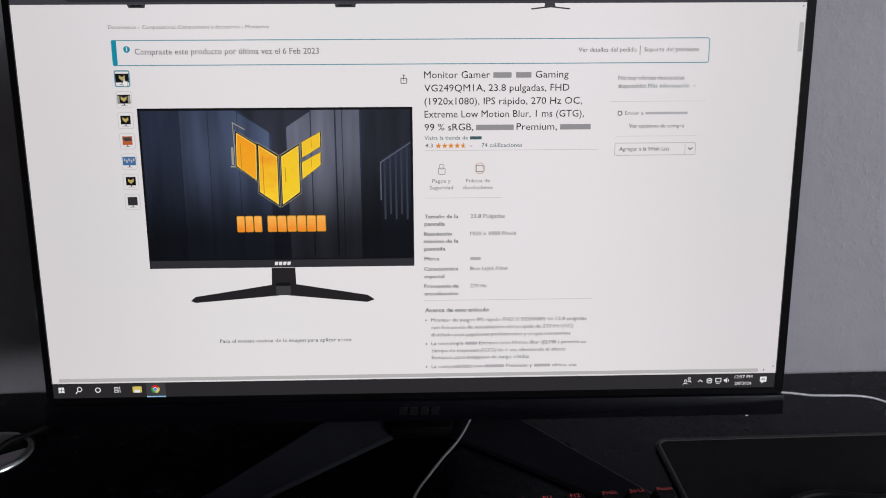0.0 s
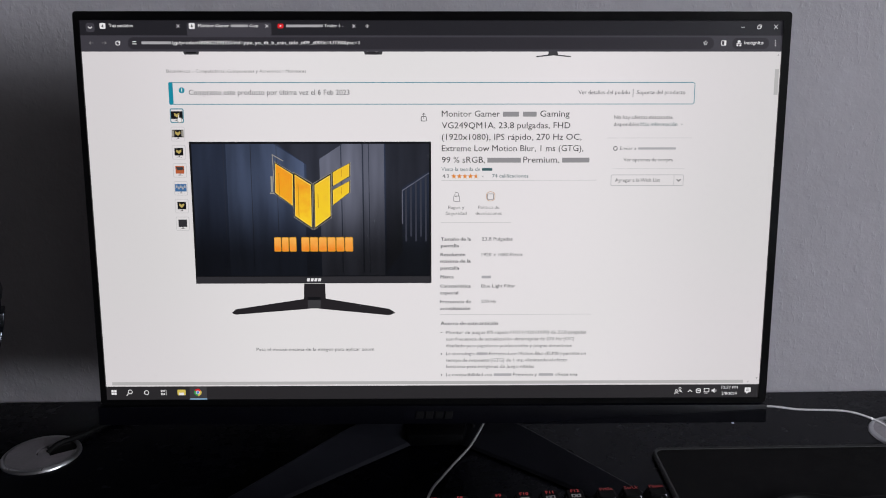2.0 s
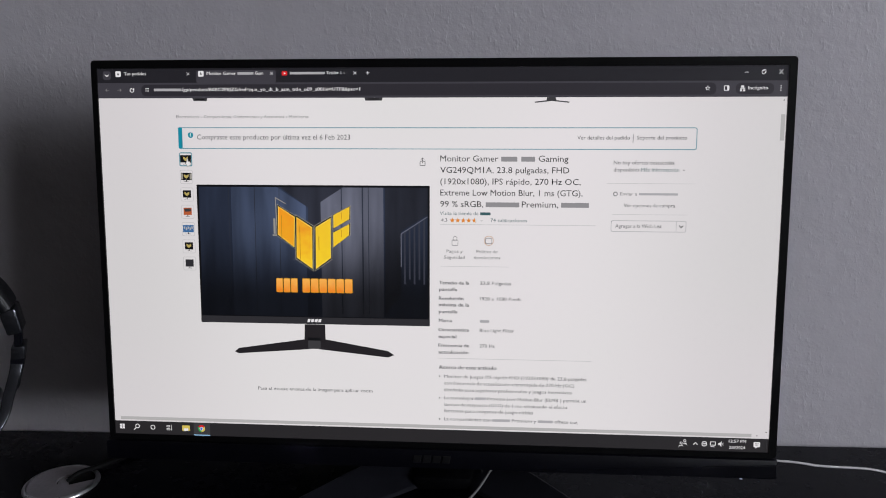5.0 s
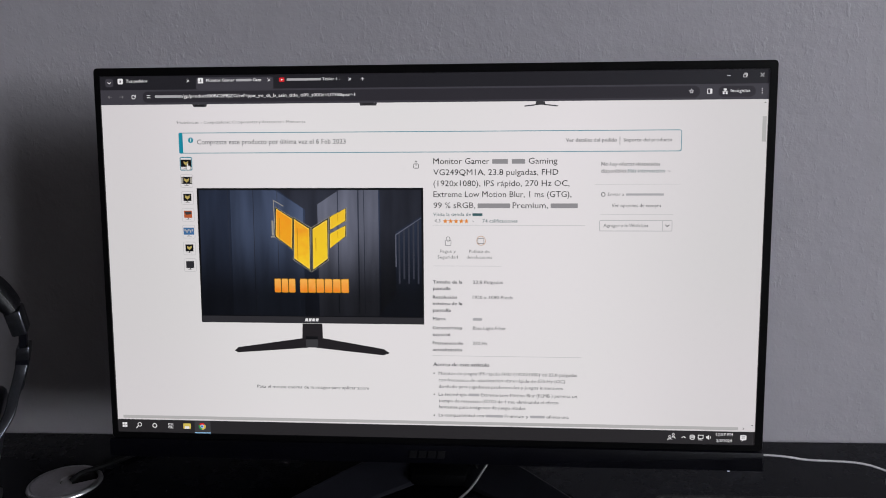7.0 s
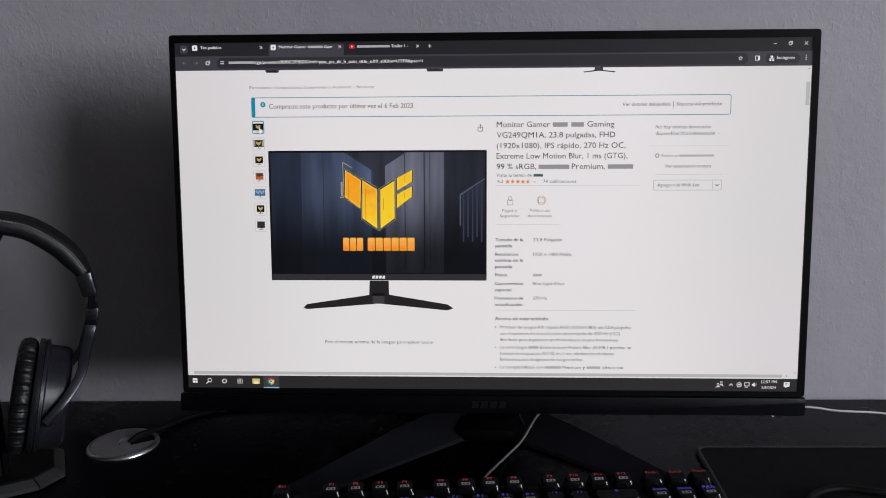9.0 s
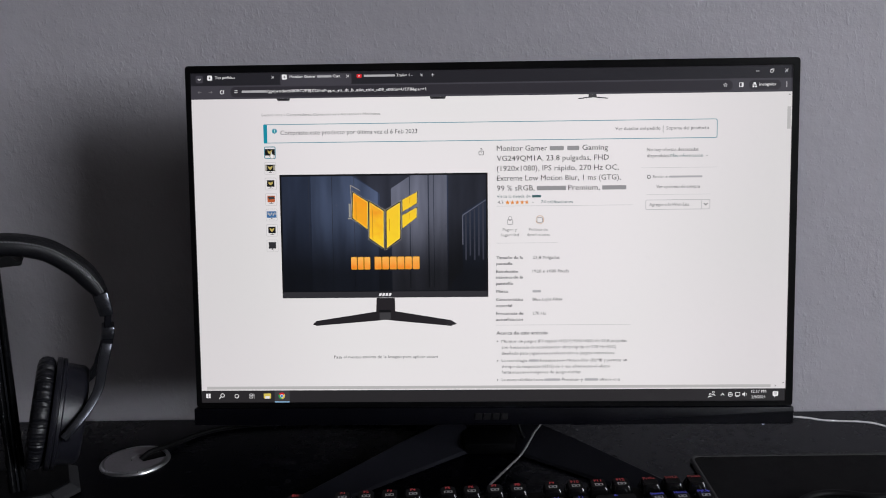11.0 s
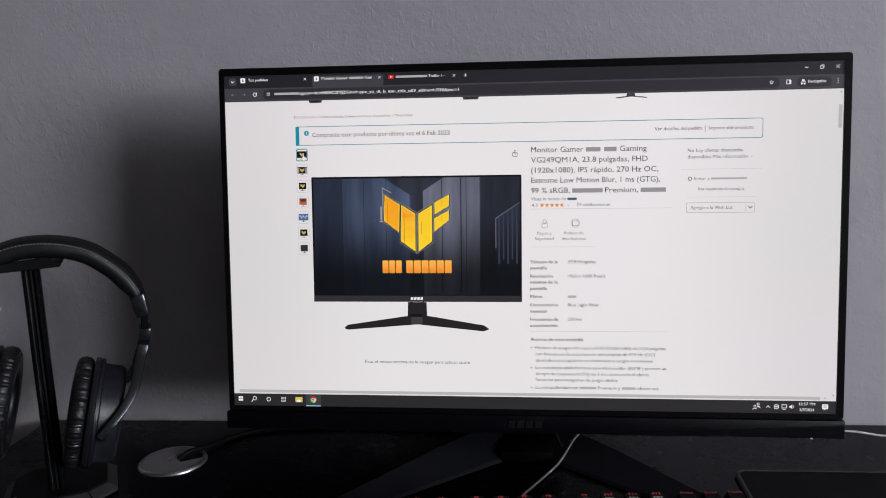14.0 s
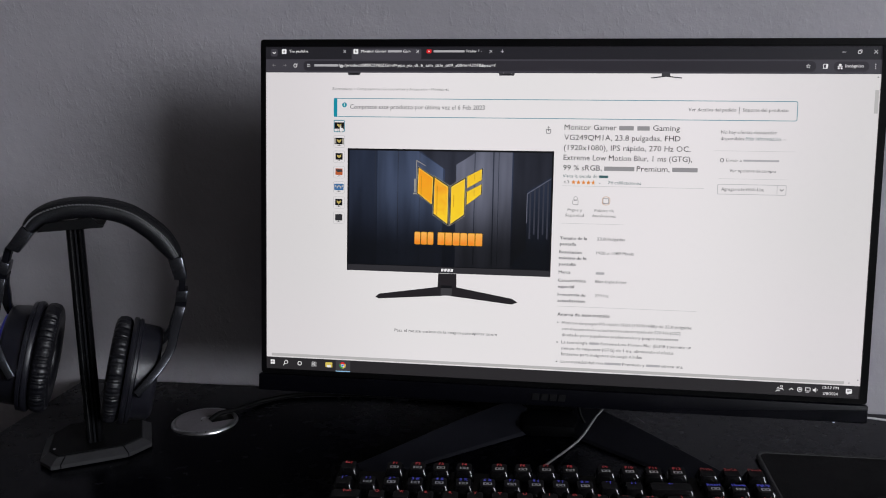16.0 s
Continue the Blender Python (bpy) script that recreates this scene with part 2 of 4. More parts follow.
# ---- room ----
def build_room():
    x0, x1, y0, y1, h = ROOM
    t = 0.12
    tagged(finish("wall_north", box(x0 - t, x1 + t, y1, y1 + t, 0, h), "wall"), "grey-violet painted wall with a lumpy trowelled finish", "wall", kind="structure")
    tagged(finish("wall_south", box(x0 - t, x1 + t, y0 - t, y0, 0, h), "low_bounce_wall"), "unseen wall behind the desk chair side, darkened to cut bounced light", "wall", kind="structure")
    tagged(finish("wall_west", box(x0 - t, x0, y0, y1, 0, h), "low_bounce_wall"), "unseen side wall, darkened to cut bounced light", "wall", kind="structure")
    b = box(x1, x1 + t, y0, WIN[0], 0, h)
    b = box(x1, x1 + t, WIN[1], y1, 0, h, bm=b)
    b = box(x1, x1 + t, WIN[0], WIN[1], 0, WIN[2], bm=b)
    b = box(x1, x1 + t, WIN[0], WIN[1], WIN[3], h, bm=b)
    tagged(finish("wall_east", b, "low_bounce_wall"), "unseen side wall with a window opening, darkened to cut bounced light", "wall", kind="structure")
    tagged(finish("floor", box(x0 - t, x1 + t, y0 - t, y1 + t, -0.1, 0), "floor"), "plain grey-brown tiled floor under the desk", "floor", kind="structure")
    tagged(finish("ceiling", box(x0 - t, x1 + t, y0 - t, y1 + t, h, h + 0.1), "ceiling"), "unseen ceiling, darkened to cut bounced light", "ceiling", kind="structure")
    w = tagged(new("window_1"), "white framed window letting in daylight", "window", kind="structure")
    f = 0.05
    a, c, d, e = WIN
    fr = box(x1 + 0.06, x1 + 0.1, a, a + f, d, e)
    fr = box(x1 + 0.06, x1 + 0.1, c - f, c, d, e, bm=fr)
    fr = box(x1 + 0.06, x1 + 0.1, a + f, c - f, d, d + f, bm=fr)
    fr = box(x1 + 0.06, x1 + 0.1, a + f, c - f, e - f, e, bm=fr)
    part("window_frame", fr, "white_paint", w)
    pane = part("pane", box(x1 + 0.078, x1 + 0.082, a + f, c - f, d + f, e - f), "glass", w)
    pane.visible_shadow = False


build_room()


# ---- desk ----
DX0, DX1, DY0 = -0.568, 0.95, 0.02     # left edge, right edge, front edge


def build_desk():
    d = thing("desk", "black laminate computer desk standing against the grey wall", "desk")
    part("desktop", box(DX0, DX1, DY0, WALL - 0.002, DESK - 0.03, DESK, 0.0025), "desk", d)
    for x in (DX0 + 0.05, DX1 - 0.05):
        part("side_panel", box(x - 0.012, x + 0.012, DY0 + 0.04, WALL - 0.05, 0, DESK - 0.03, 0.001), "desk_edge", d)
    part("modesty_panel", box(DX0 + 0.062, DX1 - 0.062, WALL - 0.09, WALL - 0.074, 0.35, DESK - 0.03, 0.001), "desk_edge", d)


build_desk()

# ---- monitor ----
SY, ZB, SW, SH = 0.54, 0.839, 0.527, 0.2964
PX = SW / 1920
HEAD = pose(-0.0004, SY, ZB + 0.0002, -6.0, 0.62, 0)


def glow(name, r, g, b, power=1.0):
    """What the screen shows in that colour (0-255) behind its matt front."""
    c = rgb(r, g, b)
    m = material(name, (0.006, 0.006, 0.007, 1), 0.45, vary=0, emit=c, power=power, spec=0.25)
    return m


G = {
    "ink": glow("page_ink", 14, 14, 17),
    "ink_soft": glow("page_soft_ink", 68, 68, 72),
    "ink_pale": glow("page_pale_ink", 112, 110, 112),
    "bar": glow("page_bar", 142, 140, 143),
    "return": glow("page_return_mark", 190, 148, 112),
    "ink_teal": glow("page_teal_ink", 58, 92, 97),
    "rule": glow("page_rule", 186, 184, 186),
    "teal": glow("page_teal", 14, 132, 156),
    "teal_line": glow("page_teal_line", 92, 142, 156),
    "star": glow("page_star_orange", 218, 134, 44),
    "tab_dark": glow("browser_tab_strip", 31, 30, 35),
    "tab_light": glow("browser_toolbar", 60, 58, 65),
    "field": glow("browser_field", 42, 40, 46),
    "task": glow("task_bar", 39, 37, 39),
    "white": glow("page_white_mark", 226, 224, 226),
    "grey": glow("page_grey_mark", 168, 166, 170),
    "scroll": glow("scroll_bar_grey", 176, 174, 174),
    "thumb_white": glow("thumbnail_white", 218, 216, 216),
    "red": glow("page_red", 214, 30, 36),
    "yellow": glow("icon_yellow", 208, 186, 88),
    "green": glow("icon_green", 48, 150, 74),
    "blue": glow("icon_blue", 66, 122, 204),
    "sky": glow("task_underline", 140, 182, 216),
    "black": glow("page_black", 12, 12, 15),
    "chin": glow("page_dark_grey", 44, 43, 47),
    "hub": glow("page_mid_grey", 58, 57, 60),
    "pic_stand": glow("picture_stand", 33, 30, 33),
    "orange": glow("emblem_orange", 250, 158, 28),
    "amber": glow("emblem_amber", 246, 190, 34),
    "gold": glow("emblem_gold", 238, 204, 40),
    "trace": glow("emblem_trace", 196, 138, 30),
    "gold_edge": glow("emblem_bright_edge", 248, 214, 96),
    "outline": glow("emblem_outline", 150, 146, 138),
    "pic_light": glow("picture_slate", 52, 54, 65),
    "pic_edge": glow("picture_edge", 92, 94, 108),
    "thumb_gold": glow("thumbnail_gold", 178, 160, 92),
    "thumb_orange": glow("thumbnail_orange", 176, 88, 50),
    "thumb_blue": glow("thumbnail_blue", 60, 104, 152),
}


def page_white():
    """Bright page; drifting tint and dimmer sides in its glow imitate oblique viewing."""
    m = glow("page_white", 226, 222, 222)
    nt = m.node_tree
    p = nt.nodes["Principled BSDF"]
    coord, noise_a = nt.nodes.new("ShaderNodeTexCoord"), nt.nodes.new("ShaderNodeTexNoise")
    noise_a.inputs["Scale"].default_value, noise_a.inputs["Detail"].default_value = 5, 1
    mix = nt.nodes.new("ShaderNodeMix")
    mix.data_type = "RGBA"
    mix.inputs["A"].default_value, mix.inputs["B"].default_value = rgb(219, 218, 217), rgb(231, 223, 228)
    nt.links.new(coord.outputs["Object"], noise_a.inputs["Vector"])
    nt.links.new(noise_a.outputs[0], mix.inputs["Factor"])
    nt.links.new(mix.outputs["Result"], p.inputs["Emission Color"])
    # viewing-angle dimming put into the glow as a fixed falloff towards the sides
    sep, side, fall = nt.nodes.new("ShaderNodeSeparateXYZ"), nt.nodes.new("ShaderNodeMath"), nt.nodes.new("ShaderNodeMapRange")
    side.operation = "ABSOLUTE"
    fall.interpolation_type = "SMOOTHSTEP"
    fall.inputs["From Min"].default_value, fall.inputs["From Max"].default_value = 0.10, 0.27
    fall.inputs["To Min"].default_value, fall.inputs["To Max"].default_value = 1.0, 0.86
    nt.links.new(coord.outputs["Object"], sep.inputs[0])
    nt.links.new(sep.outputs["X"], side.inputs[0])
    nt.links.new(side.outputs[0], fall.inputs["Value"])
    nt.links.new(fall.outputs[0], p.inputs["Emission Strength"])
    return m


def plate_glow(name, top, low, z0, z1):
    """Painted metal plate in the picture: one hue runs into the other from top to bottom, with fine scuffs."""
    m = glow(name, *top)
    nt = m.node_tree
    p = nt.nodes["Principled BSDF"]
    coord, sep, fine, run, add, mix = (nt.nodes.new(k) for k in ("ShaderNodeTexCoord", "ShaderNodeSeparateXYZ", "ShaderNodeTexNoise", "ShaderNodeMapRange", "ShaderNodeMath", "ShaderNodeMix"))
    fine.inputs["Scale"].default_value, fine.inputs["Detail"].default_value = 160, 4
    run.inputs["From Min"].default_value, run.inputs["From Max"].default_value = z1, z0
    run.inputs["To Min"].default_value, run.inputs["To Max"].default_value = -0.5, 0.5
    add.use_clamp = True
    mix.data_type = "RGBA"
    mix.inputs["A"].default_value, mix.inputs["B"].default_value = rgb(*top), rgb(*low)
    nt.links.new(coord.outputs["Object"], sep.inputs[0])
    nt.links.new(coord.outputs["Object"], fine.inputs["Vector"])
    nt.links.new(sep.outputs["Z"], run.inputs["Value"])
    nt.links.new(run.outputs[0], add.inputs[0])
    nt.links.new(fine.outputs[0], add.inputs[1])
    nt.links.new(add.outputs[0], mix.inputs["Factor"])
    nt.links.new(mix.outputs["Result"], p.inputs["Emission Color"])
    return m


def picture_backdrop(name="picture_backdrop", r=36, g=43, b=60):
    """Dark studio hall in the product picture: soft blue-grey bands that fade to black below."""
    m = glow(name, r, g, b)
    nt = m.node_tree
    p = nt.nodes["Principled BSDF"]
    coord, sep, wave = (nt.nodes.new(k) for k in ("ShaderNodeTexCoord", "ShaderNodeSeparateXYZ", "ShaderNodeTexNoise"))
    scale = nt.nodes.new("ShaderNodeMapping")
    scale.inputs["Scale"].default_value = (17, 1, 2.2)
    rise, swing = nt.nodes.new("ShaderNodeMapRange"), nt.nodes.new("ShaderNodeMapRange")
    rise.interpolation_type = "SMOOTHSTEP"
    rise.inputs["From Min"].default_value, rise.inputs["From Max"].default_value = 0.114, 0.188
    rise.inputs["To Min"].default_value, rise.inputs["To Max"].default_value = 0.10, 1.0
    swing.inputs["From Min"].default_value, swing.inputs["From Max"].default_value = 0.32, 0.68
    swing.inputs["To Min"].default_value, swing.inputs["To Max"].default_value = 0.7, 1.25
    mul = nt.nodes.new("ShaderNodeMath")
    mul.operation = "MULTIPLY"
    nt.links.new(coord.outputs["Object"], sep.inputs[0])
    nt.links.new(coord.outputs["Object"], scale.inputs["Vector"])
    nt.links.new(scale.outputs[0], wave.inputs["Vector"])
    nt.links.new(sep.outputs["Z"], rise.inputs["Value"])
    nt.links.new(wave.outputs[0], swing.inputs["Value"])
    nt.links.new(rise.outputs[0], mul.inputs[0])
    nt.links.new(swing.outputs[0], mul.inputs[1])
    # a pool of studio light behind the emblem
    far, pool, lit = nt.nodes.new("ShaderNodeVectorMath"), nt.nodes.new("ShaderNodeMapRange"), nt.nodes.new("ShaderNodeMath")
    far.operation, lit.operation = "DISTANCE", "MULTIPLY"
    far.inputs[1].default_value = ((650 - 960) * PX, 0, (1080 - 470) * PX)
    pool.interpolation_type = "SMOOTHSTEP"
    pool.inputs["From Min"].default_value, pool.inputs["From Max"].default_value = 0.012, 0.085
    pool.inputs["To Min"].default_value, pool.inputs["To Max"].default_value = 1.75, 0.97
    nt.links.new(coord.outputs["Object"], far.inputs[0])
    nt.links.new(far.outputs["Value"], pool.inputs["Value"])
    nt.links.new(mul.outputs[0], lit.inputs[0])
    nt.links.new(pool.outputs[0], lit.inputs[1])
    nt.links.new(lit.outputs[0], p.inputs["Emission Strength"])
    return m


def build_monitor():
    root = thing("monitor", "black widescreen computer monitor on a V-shaped foot, showing a shop page", "monitor", (0, 0.64, DESK))
    back = root.matrix_world.inverted()
    half = SW / 2

    def head(name, bm, mat, label="", smooth=False):
        ob = part(name, bm, mat, root, label, smooth)
        ob.matrix_basis = back @ HEAD
        return ob

    shell = prism(rounded(-half - 0.0048, half + 0.0062, -0.018, SH + 0.0066, 0.005), 0.0085, 0.03, 0.003, 2, axis="y")
    shell = prism(rounded(-0.19, 0.19, 0.03, SH - 0.03, 0.03), 0.03, 0.052, 0.008, 2, axis="y", bm=shell)
    head("back_shell", shell, "plastic", smooth=True)
    # thin border round the glass, one moulded frame with small rounded corners
    outer = rounded(-half - 0.0048, half + 0.0062, -0.0045, SH + 0.0066, 0.0028, 4)
    inner = [(max(-half, min(half, x)), max(0.0, min(SH, z))) for x, z in outer]
    rim = bmesh.new()
    loops = [[rim.verts.new((x, y, z)) for x, z in line] for line, y in (
        (outer, 0.0085), (outer, -0.0010), ([(x * 0.9985, z * 0.9985 + 0.0002) for x, z in outer], -0.0016), (inner, -0.0014), (inner, 0.0004))]
    for p, q in zip(loops, loops[1:]):
        for k in range(len(p)):
            face = [p[k], p[(k + 1) % len(p)], q[(k + 1) % len(p)], q[k]]
            rim.faces.new(face)
    bmesh.ops.remove_doubles(rim, verts=rim.verts[:], dist=0.00002)
    bmesh.ops.recalc_face_normals(rim, faces=rim.faces[:])
    head("border", rim, "bezel", smooth=True)
    # chin: a proud bar whose right half carries a slanting facet
    w = half + 0.0066
    chin = box(-w, w, -0.0042, 0.0085, -0.0205, -0.0049, 0.0012)
    chin = prism([(0.07, -0.0205), (w - 0.001, -0.0195), (w - 0.001, -0.0085), (0.11, -0.0172)], -0.0052, -0.0035, 0.0004, 1, axis="y", bm=chin)
    head("chin", chin, "plastic_smooth", smooth=True)
    emblem = None
    for k in range(4):
        x = 0.006 - 0.021 + k * 0.0078
        emblem = prism([(x, -0.0155), (x + 0.0062, -0.0155), (x + 0.0072, -0.0095), (x + 0.001, -0.0095)], -0.0049, -0.0036, 0.0003, 1, axis="y", bm=emblem)
    head("emblem", emblem, "logo", "raised dark emblem of four plain slanted bars")
    head("power_light", box(0.2420, 0.2440, -0.0044, -0.0030, -0.0210, -0.0204, 0.0002), "led", "small white power light")

    # foot: hub, neck and two flat arms
    neck = prism([(-0.030, 0.0), (0.030, 0.0), (0.024, 0.21), (-0.024, 0.21)], 0.024, 0.050, 0.004, 2, axis="y")
    part("neck", neck, "case", root, smooth=True)
    part("hub", prism([(-0.034, 0.034), (-0.0265, -0.019), (0.0265, -0.019), (0.034, 0.034), (0.02, 0.06), (-0.02, 0.06)], 0, 0.0125, 0.003, 2), "case", root, smooth=True)
    for s in (-1, 1):
        b = bmesh.new()
        rows = []
        # the top slopes up from a bevelled front edge to the back edge
        for (fx, fy), (bx, by), h, rise in (((0.020, -0.016), (0.029, 0.047), 0.0066, 0.0140), ((0.086, -0.0725), (0.089, -0.0205), 0.0064, 0.0125), ((0.154, -0.132), (0.178, -0.125), 0.0062, 0.0060)):
            rows.append([b.verts.new((s * x, y, z)) for x, y, z in ((fx, fy, 0.0015), (fx, fy, h - 0.0045), (fx + 0.0012, fy + 0.0018, h - 0.0022), (bx - 0.003, by - 0.001, h + rise - 0.001), (bx, by, h + rise - 0.0025), (bx, by, 0.0015))])
        for p, q in zip(rows, rows[1:]):
            for k in range(6):
                b.faces.new((p[k], p[(k + 1) % 6], q[(k + 1) % 6], q[k]))
        b.faces.new(rows[0])
        b.faces.new(rows[-1])
        bmesh.ops.recalc_face_normals(b, faces=b.faces[:])
        arm = part("foot_arm", b, "stand", root, "flat dark grey coated foot arm")
        part("rubber_pad", box(s * 0.135 - 0.008, s * 0.135 + 0.008, -0.104, -0.088, 0, 0.0015), "rubber", arm)

    screen = head("screen_panel", box(-half, half, 0.0, 0.006, 0, SH), page_white(), "bright matt screen showing a shop page")
    build_page(screen)


def page_flat(name, outline, mat, screen, layer=1, label=""):
    """A flat shape on the screen, drawn in page dots from the top left."""
    b = bmesh.new()
    y = -0.00012 * layer
    vs = [b.verts.new(((u - 960) * PX, y, (1080 - v) * PX)) for u, v in outline]
    f = b.faces.new(vs)
    f.normal_update()
    if f.normal.y > 0:
        f.normal_flip()
    return part(name, b, G[mat] if isinstance(mat, str) else mat, screen, label)


def rect(name, x0, y0, x1, y1, mat, screen, layer=1, r=0):
    pts = rounded(x0, x1, y0, y1, r, 4) if r else [(x0, y0), (x1, y0), (x1, y1), (x0, y1)]
    return page_flat(name, pts, mat, screen, layer)


def ring(name, x0, y0, x1, y1, t, mat, screen, layer=1, r=0):
    """A hollow box with a line t wide."""
    out = rounded(x0, x1, y0, y1, max(r, 0.5), 4)
    inn = rounded(x0 + t, x1 - t, y0 + t, y1 - t, max(r - t, 0.3), 4)
    b = bmesh.new()
    y = -0.00012 * layer
    spot = lambda u, v: b.verts.new(((u - 960) * PX, y, (1080 - v) * PX))
    o, i = [spot(*p) for p in out], [spot(*p) for p in inn]
    n = len(o)
    for k in range(n):
        b.faces.new((o[k], o[(k + 1) % n], i[(k + 1) % n], i[k]))
    return part(name, b, G[mat], screen)


def letters(body, thick=0.0):
    """Mesh of a line of words in the built-in font, left aligned, with its width and the height of a capital."""
    cu = bpy.data.curves.new("words", "FONT")
    cu.body, cu.resolution_u, cu.offset = body, 2, thick
    ob = bpy.data.objects.new("words", cu)
    scene.collection.objects.link(ob)
    dg = bpy.context.evaluated_depsgraph_get()
    dg.update()
    me = bpy.data.meshes.new_from_object(ob.evaluated_get(dg))
    bpy.data.objects.remove(ob)
    bpy.data.curves.remove(cu)
    return me


def words(body, x0, x1, yc, size, screen, mat="ink", thick=0.0, layer=2, name="text_line"):
    """A line of words from x0 to x1, its small letters centred on yc, of a given size in dots."""
    me = letters(body)
    if thick:
        # heavier strokes: the same letters again, a hair to the side and behind
        b = bmesh.new()
        b.from_mesh(me)
        for v in b.verts:
            v.co.x += 2.2 * thick
            v.co.z = -1
        b.from_mesh(me)
        b.to_mesh(me)
        b.free()
    xs = [v.co.x for v in me.vertices]
    lo, hi = min(xs), max(xs)
    k = (x1 - x0) * PX / (hi - lo)
    s = size * PX * 1.02
    base = yc + 0.265 * size
    for v in me.vertices:
        v.co = Vector(((x0 - 960) * PX + (v.co.x - lo) * k, -0.00012 * layer - 0.00003 * v.co.z, (1080 - base) * PX + v.co.y * s))
    me.materials.clear()
    me.materials.append(G[mat])
    ob = new(name, me)
    ob.parent = screen
    return ob


def bar(x0, x1, yc, size, screen, mat="bar", layer=2):
    """A plain bar in place of a name."""
    return rect("text_bar", x0, yc - 0.30 * size, x1, yc + 0.26 * size, mat, screen, layer, r=1)


def build_page(s):
    # browser strip
    rect("tab_strip", 0, 0, 1920, 41, "tab_dark", s)
    rect("toolbar", 0, 40, 1920, 83, "tab_light", s, 2)
    rect("active_tab", 290, 6, 520, 41, "tab_light", s, 2, 6)
    rect("search_button", 16, 7, 40, 31, "tab_light", s, 2, 7)
    page_flat("chevron", [(23, 16), (28, 20), (33, 16), (34, 18), (28, 23), (22, 18)], "white", s, 3)
    for x in (62, 304):
        rect("tab_icon", x - 8, 7, x + 8, 23, "white", s, 3, 3)
        page_flat("icon_mark", [(x - 3, 18), (x, 10), (x + 3, 18)], "hub", s, 4)
    rect("tab_icon", 537, 9, 553, 21, "red", s, 3, 3)
    page_flat("icon_mark", [(543, 12), (549, 15), (543, 18)], "white", s, 4)
    words("Tus pedidos", 79, 144, 15, 12, s, "white", 0.01, 3)
    words("Monitor Gamer", 321, 405, 15, 12, s, "white", 0.01, 3)
    bar(410, 456, 15, 12, s, "grey", 3)
    words("Gam", 460, 484, 15, 12, s, "white", 0.01, 3)
    bar(560, 660, 15, 12, s, "grey", 3)
    words("Trailer 1 -", 664, 716, 15, 12, s, "white", 0.01, 3)
    for x in (266, 507, 744):
        for d in (-1, 1):
            page_flat("close_mark", [(x - 4, 15 - 4 * d), (x - 3, 15 - 5 * d), (x + 5, 15 + 4 * d - d), (x + 4, 15 + 4 * d)], "white", s, 3)
    rect("plus_mark", 776, 14.2, 786, 15.8, "white", s, 3)
    rect("plus_mark", 780.2, 10, 781.8, 20, "white", s, 3)
    rect("window_button", 1805, 17, 1815, 18.5, "white", s, 3)
    ring("window_button", 1852, 11, 1861, 20, 1.4, "white", s, 3, 2)
    rect("window_button", 1849, 13.5, 1858.5, 23, "tab_dark", s, 4, 2)
    ring("window_button", 1849, 13.5, 1858.5, 23, 1.6, "white", s, 5, 2)
    for d in (-1, 1):
        page_flat("window_button", [(1895, 17 - 5 * d), (1896, 17 - 6 * d), (1906, 17 + 5 * d), (1905, 17 + 6 * d)], "white", s, 3)
    rect("address_field", 128, 45, 1732, 77, "field", s, 3, 14)
    rect("incognito_chip", 1783, 46, 1884, 76, "field", s, 3, 14)
    for x, m in ((28, "ink_pale"), (64, "ink_pale")):
        d = 1 if x > 50 else -1
        rect("arrow_mark", x - 6, 59.2, x + 6, 60.8, m, s, 4)
        page_flat("arrow_mark", [(x + d * 6, 60), (x + d * 1, 55), (x + d * 1, 65)], m, s, 4)
    ring("reload_mark", 94, 54, 107, 67, 2.2, "white", s, 4, 6.4)
    page_flat("reload_mark", [(101, 52), (109, 52), (109, 60), (104, 60)], "tab_light", s, 5)
    page_flat("reload_mark", [(107.5, 53), (107.5, 59.5), (101.5, 59.5)], "white", s, 6)
    rect("site_mark", 140, 55.5, 151, 57.5, "white", s, 4)
    rect("site_mark", 140, 61.5, 151, 63.5, "white", s, 4)
    bar(165, 246, 60, 13, s, "grey", 4)
    words("/gp/product/B0BC2P8JZG/ref=ppx_yo_dt_b_asin_title_o09_s00?ie=UTF8&psc=1", 247, 759, 60, 13, s, "white", 0.012, 4)
    page_flat("star_mark", [(1709 + (7.5 if k % 2 == 0 else 3.4) * math.sin(k * math.pi / 5), 60 - (7.5 if k % 2 == 0 else 3.4) * math.cos(k * math.pi / 5)) for k in range(10)], "white", s, 4)
    page_flat("star_mark", [(1709 + (4.6 if k % 2 == 0 else 2.0) * math.sin(k * math.pi / 5), 60 - (4.6 if k % 2 == 0 else 2.0) * math.cos(k * math.pi / 5)) for k in range(10)], "field", s, 5)
    ring("side_panel_mark", 1752, 53, 1766, 67, 2, "white", s, 4, 2)
    rect("side_panel_mark", 1760, 54, 1765, 66, "white", s, 5)
    rect("hat_mark", 1794, 60, 1808, 62, "white", s, 4)
    rect("hat_mark", 1797, 53, 1805, 59, "white", s, 4, 2)
    for x in (1797, 1805):
        rect("hat_mark", x - 3, 63, x + 3, 69, "white", s, 4, 2.9)
    words("Incógnito", 1816, 1868, 60, 13, s, "white", 0.012, 4)
    for y in (54, 60, 66):
        rect("menu_mark", 1900, y - 1.5, 1903, y + 1.5, "white", s, 4, 1.4)
    # foot of the row of offers at the page's top edge
    page_flat("offer_picture", [(276, 83), (320, 83), (318, 91), (280, 91)], "hub", s)
    page_flat("offer_picture", [(771, 83), (822, 83), (820, 91), (773, 91)], "hub", s)
